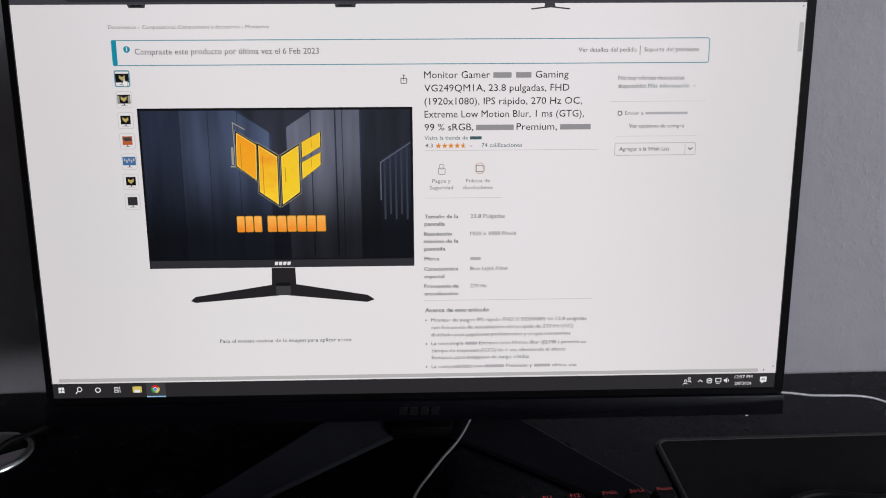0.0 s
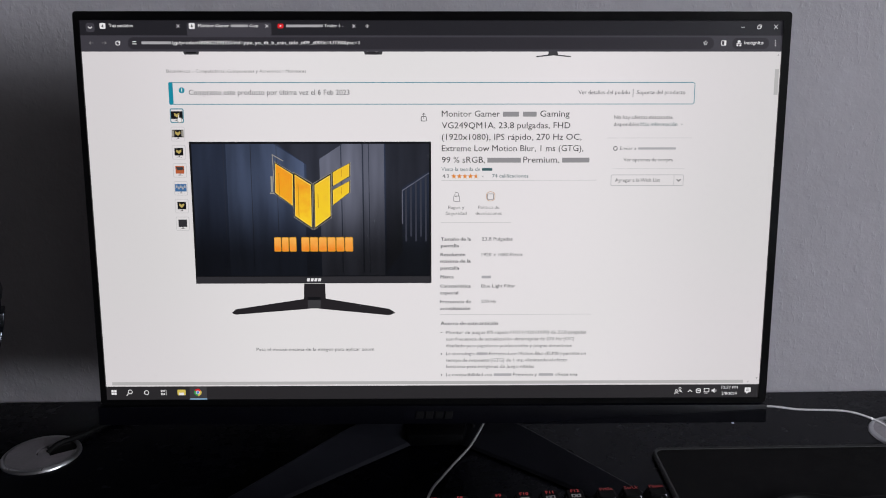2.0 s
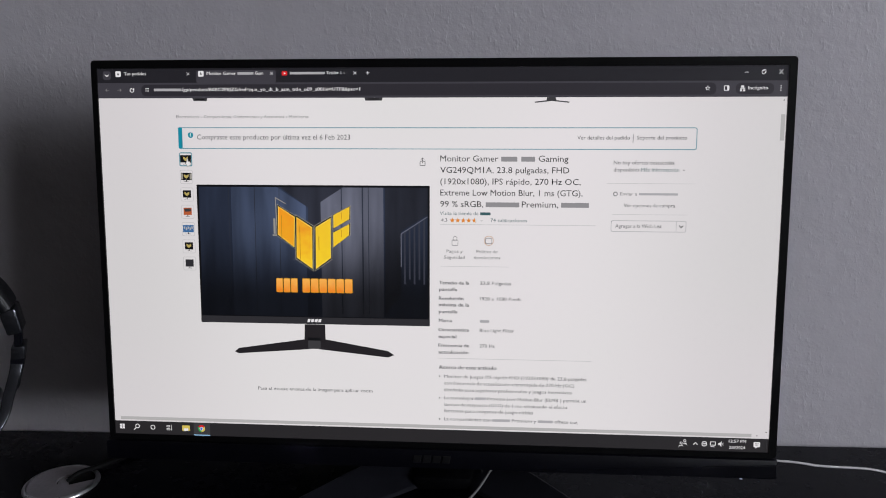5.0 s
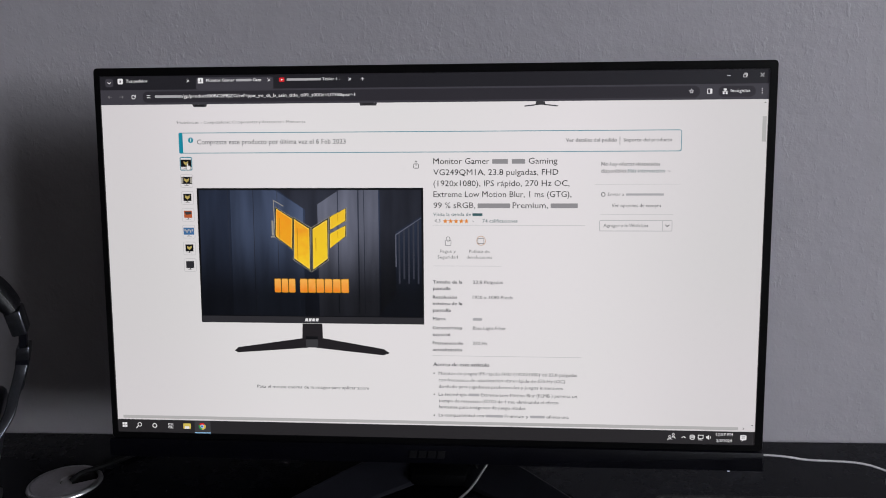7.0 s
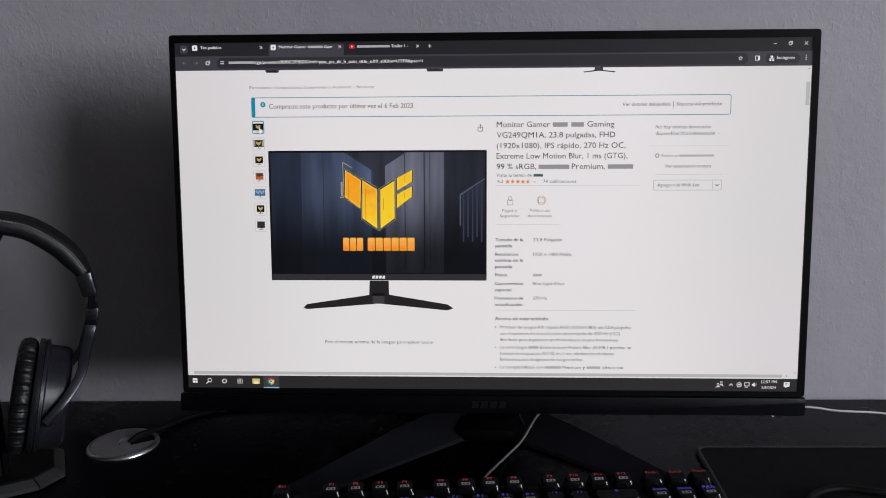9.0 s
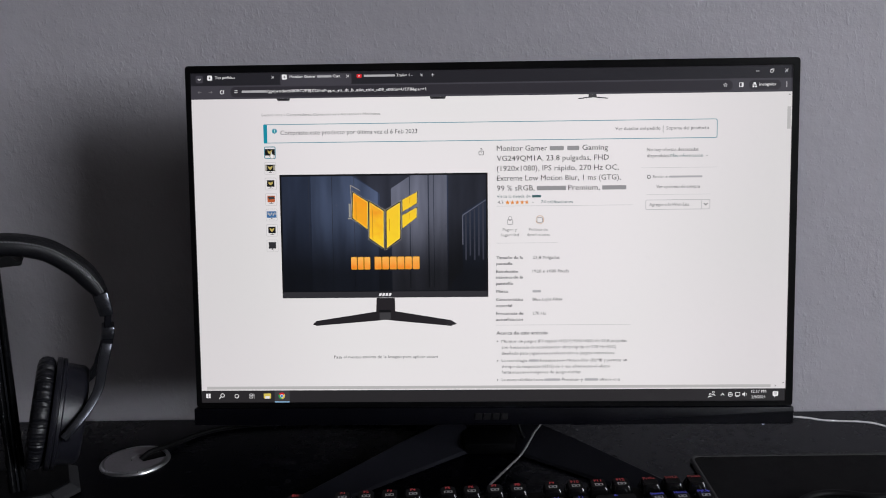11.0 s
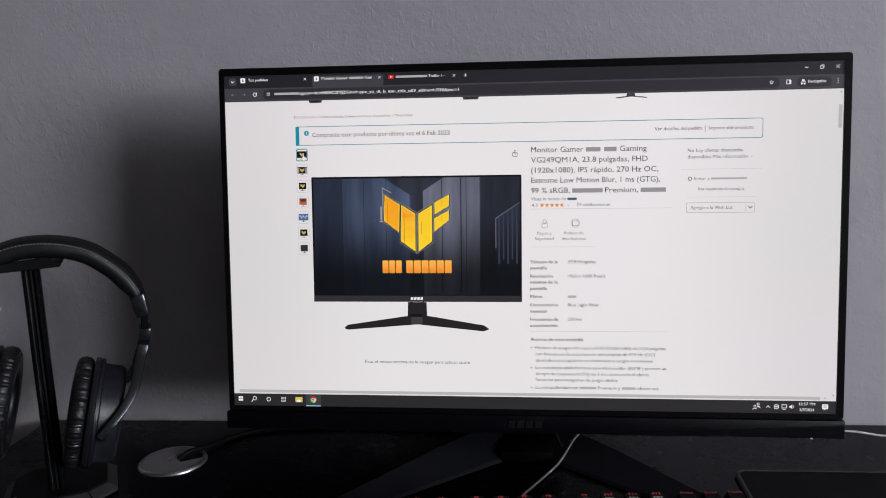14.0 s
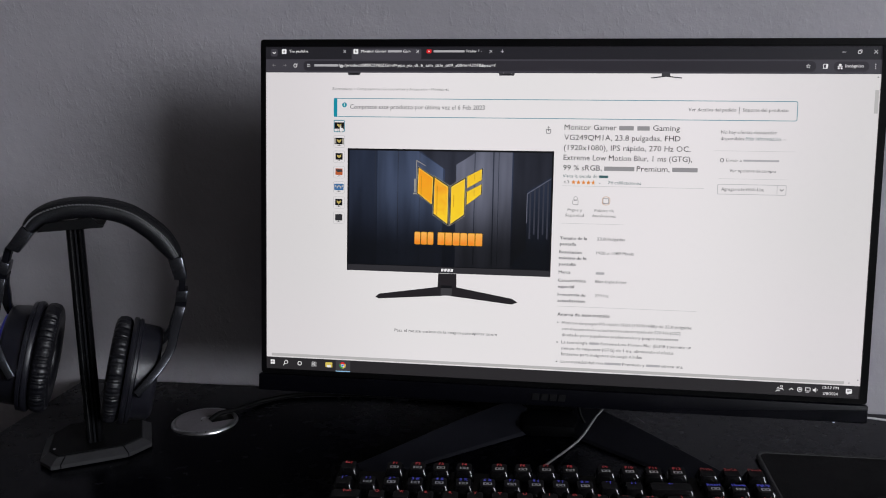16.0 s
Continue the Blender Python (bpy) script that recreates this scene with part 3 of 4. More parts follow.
    rect("offer_picture", 284, 84, 312, 88, "black", s, 2)
    rect("offer_picture", 780, 85, 812, 88, "black", s, 2)
    page_flat("offer_picture", [(1278, 83), (1302, 83), (1304, 91), (1340, 95), (1338, 98), (1292, 93), (1246, 98), (1244, 95), (1277, 91)], "hub", s)
    # heading band
    words("Electrónicos", 227, 293, 136, 12, s, "ink_pale")
    words("›", 299, 302, 136, 12, s, "ink_pale")
    words("Computadoras, Componentes y Accesorios", 308, 541, 136, 12, s, "ink_pale")
    words("›", 546, 549, 136, 12, s, "ink_pale")
    words("Monitores", 555, 611, 136, 12, s, "ink_pale")
    ring("notice_box", 231, 165, 1687, 226, 2.2, "teal_line", s, 1, 7)
    rect("notice_bar", 231, 165, 243, 226, "teal", s, 2, 4)
    rect("info_mark", 259, 179, 275, 195, "teal", s, 2, 7.9)
    rect("info_mark", 266, 182, 268.4, 191, "white", s, 3)
    words("Compraste este producto por última vez el 6 Feb 2023", 286, 729, 194, 20, s, "ink_soft")
    words("Ver detalles del pedido", 1363, 1506, 194, 15, s, "ink_soft")
    rect("divider", 1514, 184, 1515.5, 206, "ink_soft", s, 2)
    words("Soporte del producto", 1525, 1660, 194, 15, s, "ink_soft")
    # column of thumbnails
    for k in range(7):
        y = 236 + 50.4 * k
        ring("thumbnail_frame", 231, y, 269, y + 40, 3 if k == 0 else 1.2, "teal_line" if k == 0 else "rule", s, 1, 5)
        a = 3 if k in (0, 1, 4) else 7
        shade = {3: "thumb_orange", 4: "thumb_blue", 6: "chin"}.get(k, "black")
        rect("thumbnail_screen", 230 + a + 1, y + 8, 270 - a - 1, y + 29, shade, s, 2)
        rect("thumbnail_foot", 249, y + 29, 251, y + 33, "black", s, 2)
        page_flat("thumbnail_foot", [(241, y + 34.5), (250, y + 32), (259, y + 34.5), (250, y + 33.6)], "black", s, 2)
        if k in (0, 1, 2, 5):
            page_flat("thumbnail_emblem", [(243, y + 12), (250, y + 16), (257, y + 12), (257, y + 19), (250, y + 25), (243, y + 19)], "thumb_gold", s, 3)
        if k == 1:
            for x in (237, 263):
                rect("thumbnail_detail", x - 3, y + 10, x + 3, y + 27, "outline", s, 3)
        if k == 3:
            page_flat("thumbnail_detail", [(239, y + 11), (258, y + 10), (262, y + 18), (244, y + 20)], "hub", s, 3)
        if k == 4:
            for q in range(5):
                rect("thumbnail_detail", 237 + 5.6 * q, y + 12 + 3 * (q % 2), 241 + 5.6 * q, y + 19 + 4 * (q % 2), "grey", s, 3)
    page_flat("pointer", [(252, 262), (254, 252), (257, 253), (257, 260), (264, 263), (264, 273), (255, 277), (249, 268)], "outline", s, 4)
    page_flat("pointer", [(253.5, 263), (255, 254), (256, 254), (256, 262), (262.5, 264), (262.5, 272), (255.5, 275), (251, 268)], "white", s, 5)
    build_picture(s)
    words("Pasa el mouse encima de la imagen para aplicar zoom", 444, 786, 929.5, 14, s, "ink_soft")
    ring("share_mark", 926, 258, 942, 272, 1.8, "ink_soft", s, 1, 3)
    rect("share_mark", 933.2, 250, 934.8, 265, "ink_soft", s, 2)
    page_flat("share_mark", [(928.5, 255), (934, 249), (939.5, 255), (934, 251.5)], "ink_soft", s, 2)
    # title and rating
    words("Monitor Gamer", 984, 1146, 253, 24, s)
    bar(1154, 1199, 253, 24, s)
    bar(1210, 1248, 253, 24, s)
    words("Gaming", 1258, 1340, 253, 24, s)
    words("VG249QM1A, 23.8 pulgadas, FHD", 984, 1343, 285, 24, s)
    words("(1920x1080), IPS rápido, 270 Hz OC,", 984, 1375, 317, 24, s)
    words("Extreme Low Motion Blur, 1 ms (GTG),", 984, 1381, 348.5, 24, s)
    words("99 % sRGB,", 984, 1105, 380.5, 24, s)
    bar(1112, 1206, 380.5, 24, s)
    words("Premium,", 1213, 1314, 380.5, 24, s)
    bar(1322, 1399, 380.5, 24, s)
    words("Visita la tienda de", 983, 1092, 406, 14, s, "ink_teal")
    bar(1097, 1126, 406, 14, s, "ink_teal")
    words("4.3", 986, 1004, 425, 13, s, "ink_soft")
    for k in range(5):
        x = 1018 + 15.6 * k
        page_flat("rating_star", [(x + (8 if q % 2 == 0 else 3.4) * math.sin(q * math.pi / 5), 425 - (8 if q % 2 == 0 else 3.4) * math.cos(q * math.pi / 5)) for q in range(10)], "star", s, 2)
    rect("rating_gap", 1083, 419, 1088, 429, "thumb_white", s, 3)
    page_flat("chevron", [(1096, 423), (1100, 426), (1104, 423), (1100, 428)], "ink_pale", s, 2)
    words("74 calificaciones", 1126, 1228, 425, 14, s, "ink_teal")
    rect("divider", 983, 436, 1420, 437.2, "rule", s)
    # shop marks
    ring("lock_mark", 1017, 480, 1035, 497, 1.4, "ink_pale", s, 1, 3)
    ring("lock_mark", 1020, 470, 1032, 484, 1.4, "ink_pale", s, 2, 5)
    ring("return_mark", 1109, 468, 1135, 496, 1.6, "return", s, 1, 12)
    ring("return_mark", 1112, 474, 1131, 491, 1.6, "ink_pale", s, 2, 3)
    words("Pagos y", 1002, 1048, 514, 13, s, "ink_pale")
    words("Seguridad", 995, 1054, 531, 13, s, "ink_pale")
    words("Política de", 1087, 1147, 514, 13, s, "ink_pale")
    words("devoluciones", 1080, 1154, 531, 13, s, "ink_pale")
    rect("divider", 983, 556, 1180, 557, "rule", s)
    # table of properties
    bold = 0.018
    words("Tamaño de la", 981, 1067, 605, 14, s, "ink_soft", bold)
    words("pantalla", 981, 1033, 624, 14, s, "ink_soft", bold)
    words("23,8 Pulgadas", 1098, 1186, 605, 14, s, "ink_soft")
    words("Resolución", 980, 1051, 650, 14, s, "ink_soft", bold)
    words("máxima de la", 980, 1067, 669, 14, s, "ink_soft", bold)
    words("pantalla", 980, 1034, 689, 14, s, "ink_soft", bold)
    words("1920 x 1080 Pixels", 1098, 1215, 650, 14, s, "ink_soft")
    words("Marca", 980, 1018, 715, 14, s, "ink_soft", bold)
    bar(1098, 1125, 715, 14, s, "grey")
    words("Característica", 979, 1067, 742, 14, s, "ink_soft", bold)
    words("especial", 979, 1031, 762, 14, s, "ink_soft", bold)
    words("Blue Light Filter", 1098, 1196, 742, 14, s, "ink_soft")
    words("Frecuencia de", 979, 1068, 788, 14, s, "ink_soft", bold)
    words("actualización", 979, 1066, 808, 14, s, "ink_soft", bold)
    words("270 Hz", 1098, 1141, 788, 14, s, "ink_soft")
    rect("divider", 979, 825, 1416, 826.2, "rule", s)
    # list
    words("Acerca de este artículo", 980, 1147, 853, 16, s, "ink_soft", bold)
    for y in (879, 944, 1008):
        rect("bullet", 980.5, y - 2, 984.5, y + 2, "ink", s, 2, 1.9)
    words("Monitor de juegos IPS rápido FHD (1920x1080) de 23,8 pulgadas", 996, 1404, 880, 14, s, "ink_soft")
    words("con frecuencia de actualización ultrarrápida de 270 Hz (OC)", 996, 1370, 900, 14, s, "ink_soft")
    words("diseñado para jugadores profesionales y juegos inmersivos", 996, 1363, 920, 14, s, "ink_soft")
    words("La tecnología", 996, 1080, 944, 14, s, "ink_soft")
    bar(1085, 1117, 944, 14, s, "grey")
    words("Extreme Low Motion Blur (ELMB ) permite un", 1122, 1405, 944, 14, s, "ink_soft")
    words("tiempo de respuesta (GTG) de 1 ms, eliminando el efecto", 996, 1351, 964, 14, s, "ink_soft")
    words("fantasma para imágenes de juego nítidas", 996, 1254, 983, 14, s, "ink_soft")
    words("La compatibilidad con", 996, 1131, 1008, 14, s, "ink_soft")
    bar(1136, 1188, 1008, 14, s, "grey")
    words("Premium y", 1193, 1263, 1008, 14, s, "ink_soft")
    bar(1268, 1311, 1008, 14, s, "grey")
    words("ofrece una", 1316, 1382, 1008, 14, s, "ink_soft")
    # buying column
    words("No hay ofertas destacadas", 1464, 1628, 262, 15, s, "ink_soft")
    words("disponibles", 1464, 1534, 281.5, 15, s, "ink_soft")
    words("Más información", 1539, 1642, 281.5, 15, s, "ink_teal")
    page_flat("chevron", [(1651, 279), (1655, 282), (1659, 279), (1655, 284)], "ink_pale", s, 2)
    rect("divider", 1446, 318, 1686, 319, "rule", s)
    ring("pin_mark", 1465, 341, 1477, 354, 2.2, "ink_soft", s, 2, 6)
    words("Enviar a", 1484, 1530, 348, 13, s, "ink_pale")
    bar(1535, 1641, 348, 11, s, "grey")
    words("Ver opciones de compra", 1495, 1634, 380, 14, s, "ink_soft")
    rect("divider", 1464, 404, 1668, 405, "rule", s)
    ring("list_button", 1461, 421, 1667, 453, 1.6, "grey", s, 1, 5)
    rect("divider", 1639, 422, 1640.4, 452, "grey", s, 2)
    words("Agregar a la Wish List", 1473, 1600, 437.5, 14, s, "ink_soft")
    page_flat("chevron", [(1648, 433), (1653, 438), (1658, 433), (1659.5, 435), (1653, 441), (1646.5, 435)], "ink_soft", s, 2)
    # scroll bars
    rect("scroll_thumb", 1906, 130, 1917, 200, "scroll", s)
    page_flat("scroll_arrow", [(1909, 93), (1912, 90), (1915, 93)], "ink_soft", s)
    page_flat("scroll_arrow", [(1909, 1020), (1912, 1023), (1915, 1020)], "ink_soft", s)
    rect("scroll_thumb", 18, 1026.5, 1872, 1036, "scroll", s)
    page_flat("scroll_arrow", [(1886, 1028), (1889, 1031), (1886, 1034)], "ink_soft", s)
    # task bar
    rect("task_bar", 0, 1040, 1920, 1080, "task", s)
    for dx in (0, 1):
        for dy in (0, 1):
            rect("start_mark", 14 + dx * 8, 1050 + dy * 8, 21 + dx * 8, 1057 + dy * 8, "white", s, 2)
    ring("search_mark", 62, 1049, 76, 1063, 2.4, "white", s, 2, 7)
    page_flat("search_mark", [(57, 1067), (63, 1060), (65, 1062), (59, 1069)], "white", s, 2)
    ring("circle_mark", 109, 1051, 124, 1066, 2.6, "white", s, 2, 7.4)
    for y in (1051, 1060):
        ring("task_view_mark", 159, y, 170, y + 6, 1.6, "white", s, 2)
    rect("task_view_mark", 173, 1050, 174.6, 1067, "white", s, 2)
    rect("folder_icon", 207, 1050, 231, 1067, "yellow", s, 2, 2)
    rect("folder_icon", 212, 1059, 226, 1067, "white", s, 3)
    rect("browser_button", 243, 1040, 293, 1077, "hub", s, 2)
    rect("browser_button", 243, 1077, 293, 1080, "sky", s, 3)
    for a, col in ((90, "red"), (210, "green"), (330, "yellow")):
        page_flat("browser_icon", [(267, 1058)] + [(267 + 11 * math.cos(radians(a - 60 + 10 * q)), 1058 - 11 * math.sin(radians(a - 60 + 10 * q))) for q in range(13)], col, s, 4)
    rect("browser_icon", 261.5, 1052.5, 272.5, 1063.5, "white", s, 5, 5.4)
    rect("browser_icon", 263, 1054, 271, 1062, "blue", s, 6, 3.9)
    ring("people_mark", 1673, 1055, 1681, 1063, 1.8, "white", s, 2, 3.6)
    page_flat("people_mark", [(1669, 1071), (1672, 1065), (1681, 1064), (1684, 1069), (1680, 1067), (1674, 1067.5)], "white", s, 2)
    ring("people_mark", 1683, 1048, 1691, 1056, 1.8, "white", s, 2, 3.6)
    page_flat("people_mark", [(1682, 1062), (1684, 1058), (1691, 1058), (1695, 1066), (1690, 1062), (1686, 1061)], "white", s, 2)
    page_flat("tray_mark", [(1710, 1062), (1717, 1055), (1724, 1062), (1722, 1063.5), (1717, 1058.5), (1712, 1063.5)], "white", s, 2)
    ring("tray_mark", 1734.5, 1052, 1749.5, 1067, 2.4, "white", s, 2, 6)
    rect("tray_mark", 1739, 1057, 1746, 1061, "white", s, 2)
    ring("tray_mark", 1758, 1052, 1774, 1064, 2, "white", s, 2)
    rect("tray_mark", 1760, 1066, 1770, 1068, "white", s, 2)
    page_flat("tray_mark", [(1781, 1056), (1785, 1056), (1790, 1051), (1790, 1067), (1785, 1062), (1781, 1062)], "white", s, 2)
    rect("tray_mark", 1793, 1055, 1794.6, 1063, "white", s, 2)
    words("12:57 PM", 1810, 1858, 1050.5, 12.5, s, "white", 0.01)
    words("2/8/2024", 1811, 1856, 1069, 12.5, s, "white", 0.01)
    rect("note_mark", 1879, 1050, 1897, 1065, "white", s, 2, 2)
    page_flat("note_mark", [(1884, 1065), (1890, 1065), (1884, 1070)], "white", s, 2)
    for y in (1054, 1058):
        rect("note_mark", 1883, y, 1893, y + 1.4, "hub", s, 3)
    rect("edge_line", 1914.5, 1041, 1915.5, 1080, "hub", s, 2)


def build_picture(s):
    """The large product picture: a monitor on a V-shaped foot with a gold emblem of plain plates."""
    rect("picture_frame", 279, 328, 954, 732, "black", s, 1, 2)
    rect("picture_chin", 279, 712, 953, 732, "chin", s, 2)
    rect("picture_screen", 285, 334, 948, 710, picture_backdrop(), s, 2)
    seam, dim = picture_backdrop("picture_seam", 42, 46, 58), picture_backdrop("picture_dim_panel", 33, 35, 44)
    for x0, x1 in ((372, 374), (448, 450), (520, 522), (700, 703), (760, 764), (778, 780)):
        rect("picture_seam", x0, 334, x1, 700, seam, s, 4)
    page_flat("picture_panel", [(524, 334), (706, 334), (641, 376), (641, 460), (604, 450), (604, 392)], dim, s, 3)
    slate, blue = picture_backdrop("picture_slate_panel", 78, 80, 93), picture_backdrop("picture_blue_panel", 54, 63, 84)
    page_flat("picture_panel", [(641, 376), (706, 334), (822, 334), (822, 709), (641, 709)], slate, s, 3)
    page_flat("picture_panel", [(404, 334), (514, 334), (598, 388), (598, 709), (380, 709), (380, 334)], blue, s, 3)
    page_flat("picture_panel", [(826, 334), (948, 334), (948, 410), (872, 458), (872, 640), (826, 700)], dim, s, 3)
    page_flat("picture_edge", [(871, 464), (948, 414), (948, 417), (874, 466), (874, 560), (871, 560)], "pic_edge", s, 5)
    for k in range(5):
        x = 880 + 14 * k
        page_flat("picture_slat", [(x, 463 - 9 * k), (x + 5, 460 - 9 * k), (x + 5, 610 - 14 * (k % 2)), (x, 610 - 14 * (k % 2))], "pic_light", s, 4)
    plates = (
        ([(518, 388), (566, 419), (563, 507), (515, 470)], "orange"),
        ([(571, 419), (616, 448), (615, 569), (569, 536)], "amber"),
        ([(626, 448), (670, 421), (669, 537), (625, 569)], "gold"),
        ([(678, 413), (725, 388), (724, 424), (678, 451)], "gold"),
        ([(677, 463), (724, 438), (723, 470), (677, 505)], "gold"),
    )
    zs = (1080 - 569) * PX, (1080 - 388) * PX
    plates_glow = {
        "orange": plate_glow("orange_plate", (240, 150, 30), (236, 172, 34), *zs),
        "amber": plate_glow("amber_plate", (234, 140, 34), (246, 202, 40), *zs),
        "gold": plate_glow("gold_plate", (238, 190, 44), (243, 205, 38), *zs),
    }
    for outline, col in plates:
        cx, cy = sum(p[0] for p in outline) / 4, sum(p[1] for p in outline) / 4
        wide = [(cx + (x - cx) * 1.16, cy + (y - cy) * 1.10) for x, y in outline]
        page_flat("emblem_outline", wide, "outline", s, 6)
        wide = [(cx + (x - cx) * 1.11, cy + (y - cy) * 1.07) for x, y in outline]
        page_flat("emblem_gap", wide, "black", s, 7)
        page_flat("emblem_plate", outline, "gold_edge", s, 8)
        inset = [(cx + (x - cx) * 0.93, cy + (y - cy) * 0.955) for x, y in outline]
        page_flat("emblem_plate", inset, plates_glow[col], s, 9)
        (x0, y0), (x1, y1) = outline[0], outline[2]
        page_flat("emblem_trace", [(x0 + 8, y0 + 26), (x0 + 10, y0 + 27), (x0 + 10, y1 - 24), (x0 + 8, y1 - 25)] if y1 - y0 > 80 else [(cx, cy - 14), (cx + 1.5, cy - 14), (cx + 1.5, cy + 6), (cx, cy + 6)], "trace", s, 10)
    page_flat("emblem_outline", [(509, 362), (540, 380), (539, 382), (511, 366), (514, 470), (512, 470)], "outline", s, 6)
    rect("emblem_caption", 503, 424, 509, 468, "outline", s, 6)
    rect("emblem_caption", 500, 470, 516, 474, "outline", s, 6)
    bar_glow = plate_glow("orange_bar", (246, 178, 84), (238, 132, 34), (1080 - 640) * PX, (1080 - 597) * PX)
    for x0, n, x1 in ((506, 3, 571), (583, 6, 732)):
        step = (x1 - x0) / n
        for k in range(n):
            a = x0 + k * step
            rect("emblem_bar", a + 0.8, 597, a + step - 0.8, 639, "trace", s, 6, 3)
            rect("emblem_bar", a + 2, 598.5, a + step - 2.3, 637.5, bar_glow, s, 7, 3)
    for k in range(4):
        page_flat("picture_emblem", [(596 + k * 10.6, 726), (604 + k * 10.6, 726), (606 + k * 10.6, 717), (598 + k * 10.6, 717)], "white", s, 3)
    page_flat("picture_neck", [(588, 733), (648, 733), (649, 783), (586, 783)], "pic_stand", s, 1)
    page_flat("picture_foot", [(377, 819), (389, 808), (587, 778), (603, 774), (603, 807), (389, 824)], "pic_stand", s, 1)
    page_flat("picture_foot", [(850, 820), (832, 808), (648, 777), (630, 774), (630, 807), (831, 827)], "pic_stand", s, 1)
    rect("picture_hub", 597, 780, 634, 806, "hub", s, 2)
    rect("picture_hub", 597, 772, 634, 781, "black", s, 3)


build_monitor()


# ---- things on the desk ----
def build_keyboard():
    kb = thing("keyboard", "black compact mechanical keyboard with red and blue backlit legends", "keyboard", (-0.124, 0.448, DESK), rz=4.6)
    U, tilt = 0.01905, radians(4.0)
    top = 0.0365          # height of the plate at the function row

    def slanted(bm):
        for v in bm.verts:
            v.co = Vector((v.co.x, v.co.y, v.co.z + math.tan(tilt) * v.co.y))
        return bm

    x0, x1, y0, y1 = -2.62 * U, 15.75 * U, -6.05 * U, 0.72 * U
    part("case", slanted(prism(rounded(x0, x1, y0, y1, 0.006, 5), top - 0.021, top - 0.003, 0.002, 2)), "case", kb, smooth=True)
    part("plate", slanted(box(x0 + 0.004, x1 - 0.004, y0 + 0.004, y1 - 0.004, top - 0.0026, top - 0.0015)), "case", kb, "dark switch plate")
    for x in (x0 + 0.03, x1 - 0.03):
        part("fold_out_leg", box(x - 0.014, x + 0.014, y1 - 0.026, y1 - 0.018, 0, top - 0.02, 0.001), "plastic", kb)
        part("rubber_foot", box(x - 0.014, x + 0.014, y0 + 0.008, y0 + 0.018, 0, top - 0.021 + math.tan(tilt) * (y0 + 0.008), 0.0006), "rubber", kb)

    caps = {}

    def cap_mesh(w):
        """Keycap w units wide: tapered, with a dished top and soft edges."""
        if w in caps:
            return caps[w]
        b = bmesh.new()
        hw = w * U / 2
        rings = []
        for inset, z, yo in ((0.0012, 0.0, 0), (0.0014, 0.0012, 0), (0.0031, 0.0074, 0.0008), (0.0035, 0.0084, 0.001), (0.0042, 0.0087, 0.001)):
            out = rounded(-hw + inset, hw - inset, -U / 2 + inset + yo * 0.5, U / 2 - inset + yo * 0.4, 0.0017 + inset * 0.2, 4)
            rings.append([b.verts.new((x, y, z)) for x, y in out])
        n = len(rings[0])
        for p, q in zip(rings, rings[1:]):
            for k in range(n):
                b.faces.new((p[k], p[(k + 1) % n], q[(k + 1) % n], q[k]))
        mid = [b.verts.new((v.co.x * 0.55, v.co.y * 0.55, 0.0082)) for v in rings[-1]]
        for k in range(n):
            b.faces.new((rings[-1][k], rings[-1][(k + 1) % n], mid[(k + 1) % n], mid[k]))
        b.faces.new(mid)
        bmesh.ops.recalc_face_normals(b, faces=b.faces[:])
        me = bpy.data.meshes.new("keycap")
        b.to_mesh(me)
        b.free()
        me.materials.append(M["key"])
        me.materials.append(M["key_side"])
        for f in me.polygons:
            f.use_smooth = True
            f.material_index = 1 if f.normal.z < 0.7 else 0
        me.set_sharp_from_angle(angle=radians(28))
        caps[w] = me
        return me

    def legend_mesh(body, mat, width, height):
        me = letters(body, 0.012)
        xs, ys = [v.co.x for v in me.vertices], [v.co.y for v in me.vertices]
        cx, cy = (min(xs) + max(xs)) / 2, (min(ys) + max(ys)) / 2
        k = min(width / max(max(xs) - min(xs), 0.01), height / 0.72)
        for v in me.vertices:
            v.co = Vector(((v.co.x - cx) * k, (v.co.y - cy) * height / 0.72, 0))
        me.materials.clear()
        me.materials.append(M[mat])
        return me

    b = bmesh.new()
    for a0, a1, c0, c1 in ((-1, 1, 0.62, 1), (-1, 1, -1, -0.62), (-1, -0.72, -0.62, 0.62), (0.72, 1, -0.62, 0.62), (-0.3, 0.3, -0.35, 0.35)):
        b.faces.new([b.verts.new((x * 0.0034, y * 0.0016, 0)) for x, y in ((a0, c0), (a1, c0), (a1, c1), (a0, c1))])
    icon = bpy.data.meshes.new("printed_symbol")
    b.to_mesh(icon)
    b.free()
    icon.materials.append(M["key_print"])

    ROWS_Y = (0.0, -1.22, -2.22, -3.22, -4.22, -5.22)
    LEAN = (-1.5, 1.0, 3.5, 5.5, 7.0, 7.0)

    def key(row, xu, w, text="", mat="", symbol=False, name="keycap"):
        y = ROWS_Y[row] * U
        k = new(name, cap_mesh(w))
        k.parent = kb
        st = pose(xu * U, y, top + 0.0012 + math.tan(tilt) * y, 4.0 - LEAN[row])
        k.matrix_basis = st
        shaft = new("switch", stem)
        shaft.parent = k
        if text:
            l = new("legend", legend_mesh(text, mat, w * U - 0.0085 if len(text) > 1 else 0.0035, 0.0034))
            l.parent = k
            l.matrix_basis = pose(0, 0.0042, 0.00885, -1)
        if symbol:
            q = new("printed_symbol", icon)
            q.parent = k
            q.matrix_basis = pose(0, -0.0012, 0.0087)

    b = box(-0.0068, 0.0068, -0.0068, 0.0068, -0.0028, 0.0012)
    stem = bpy.data.meshes.new("switch")
    b.to_mesh(stem)
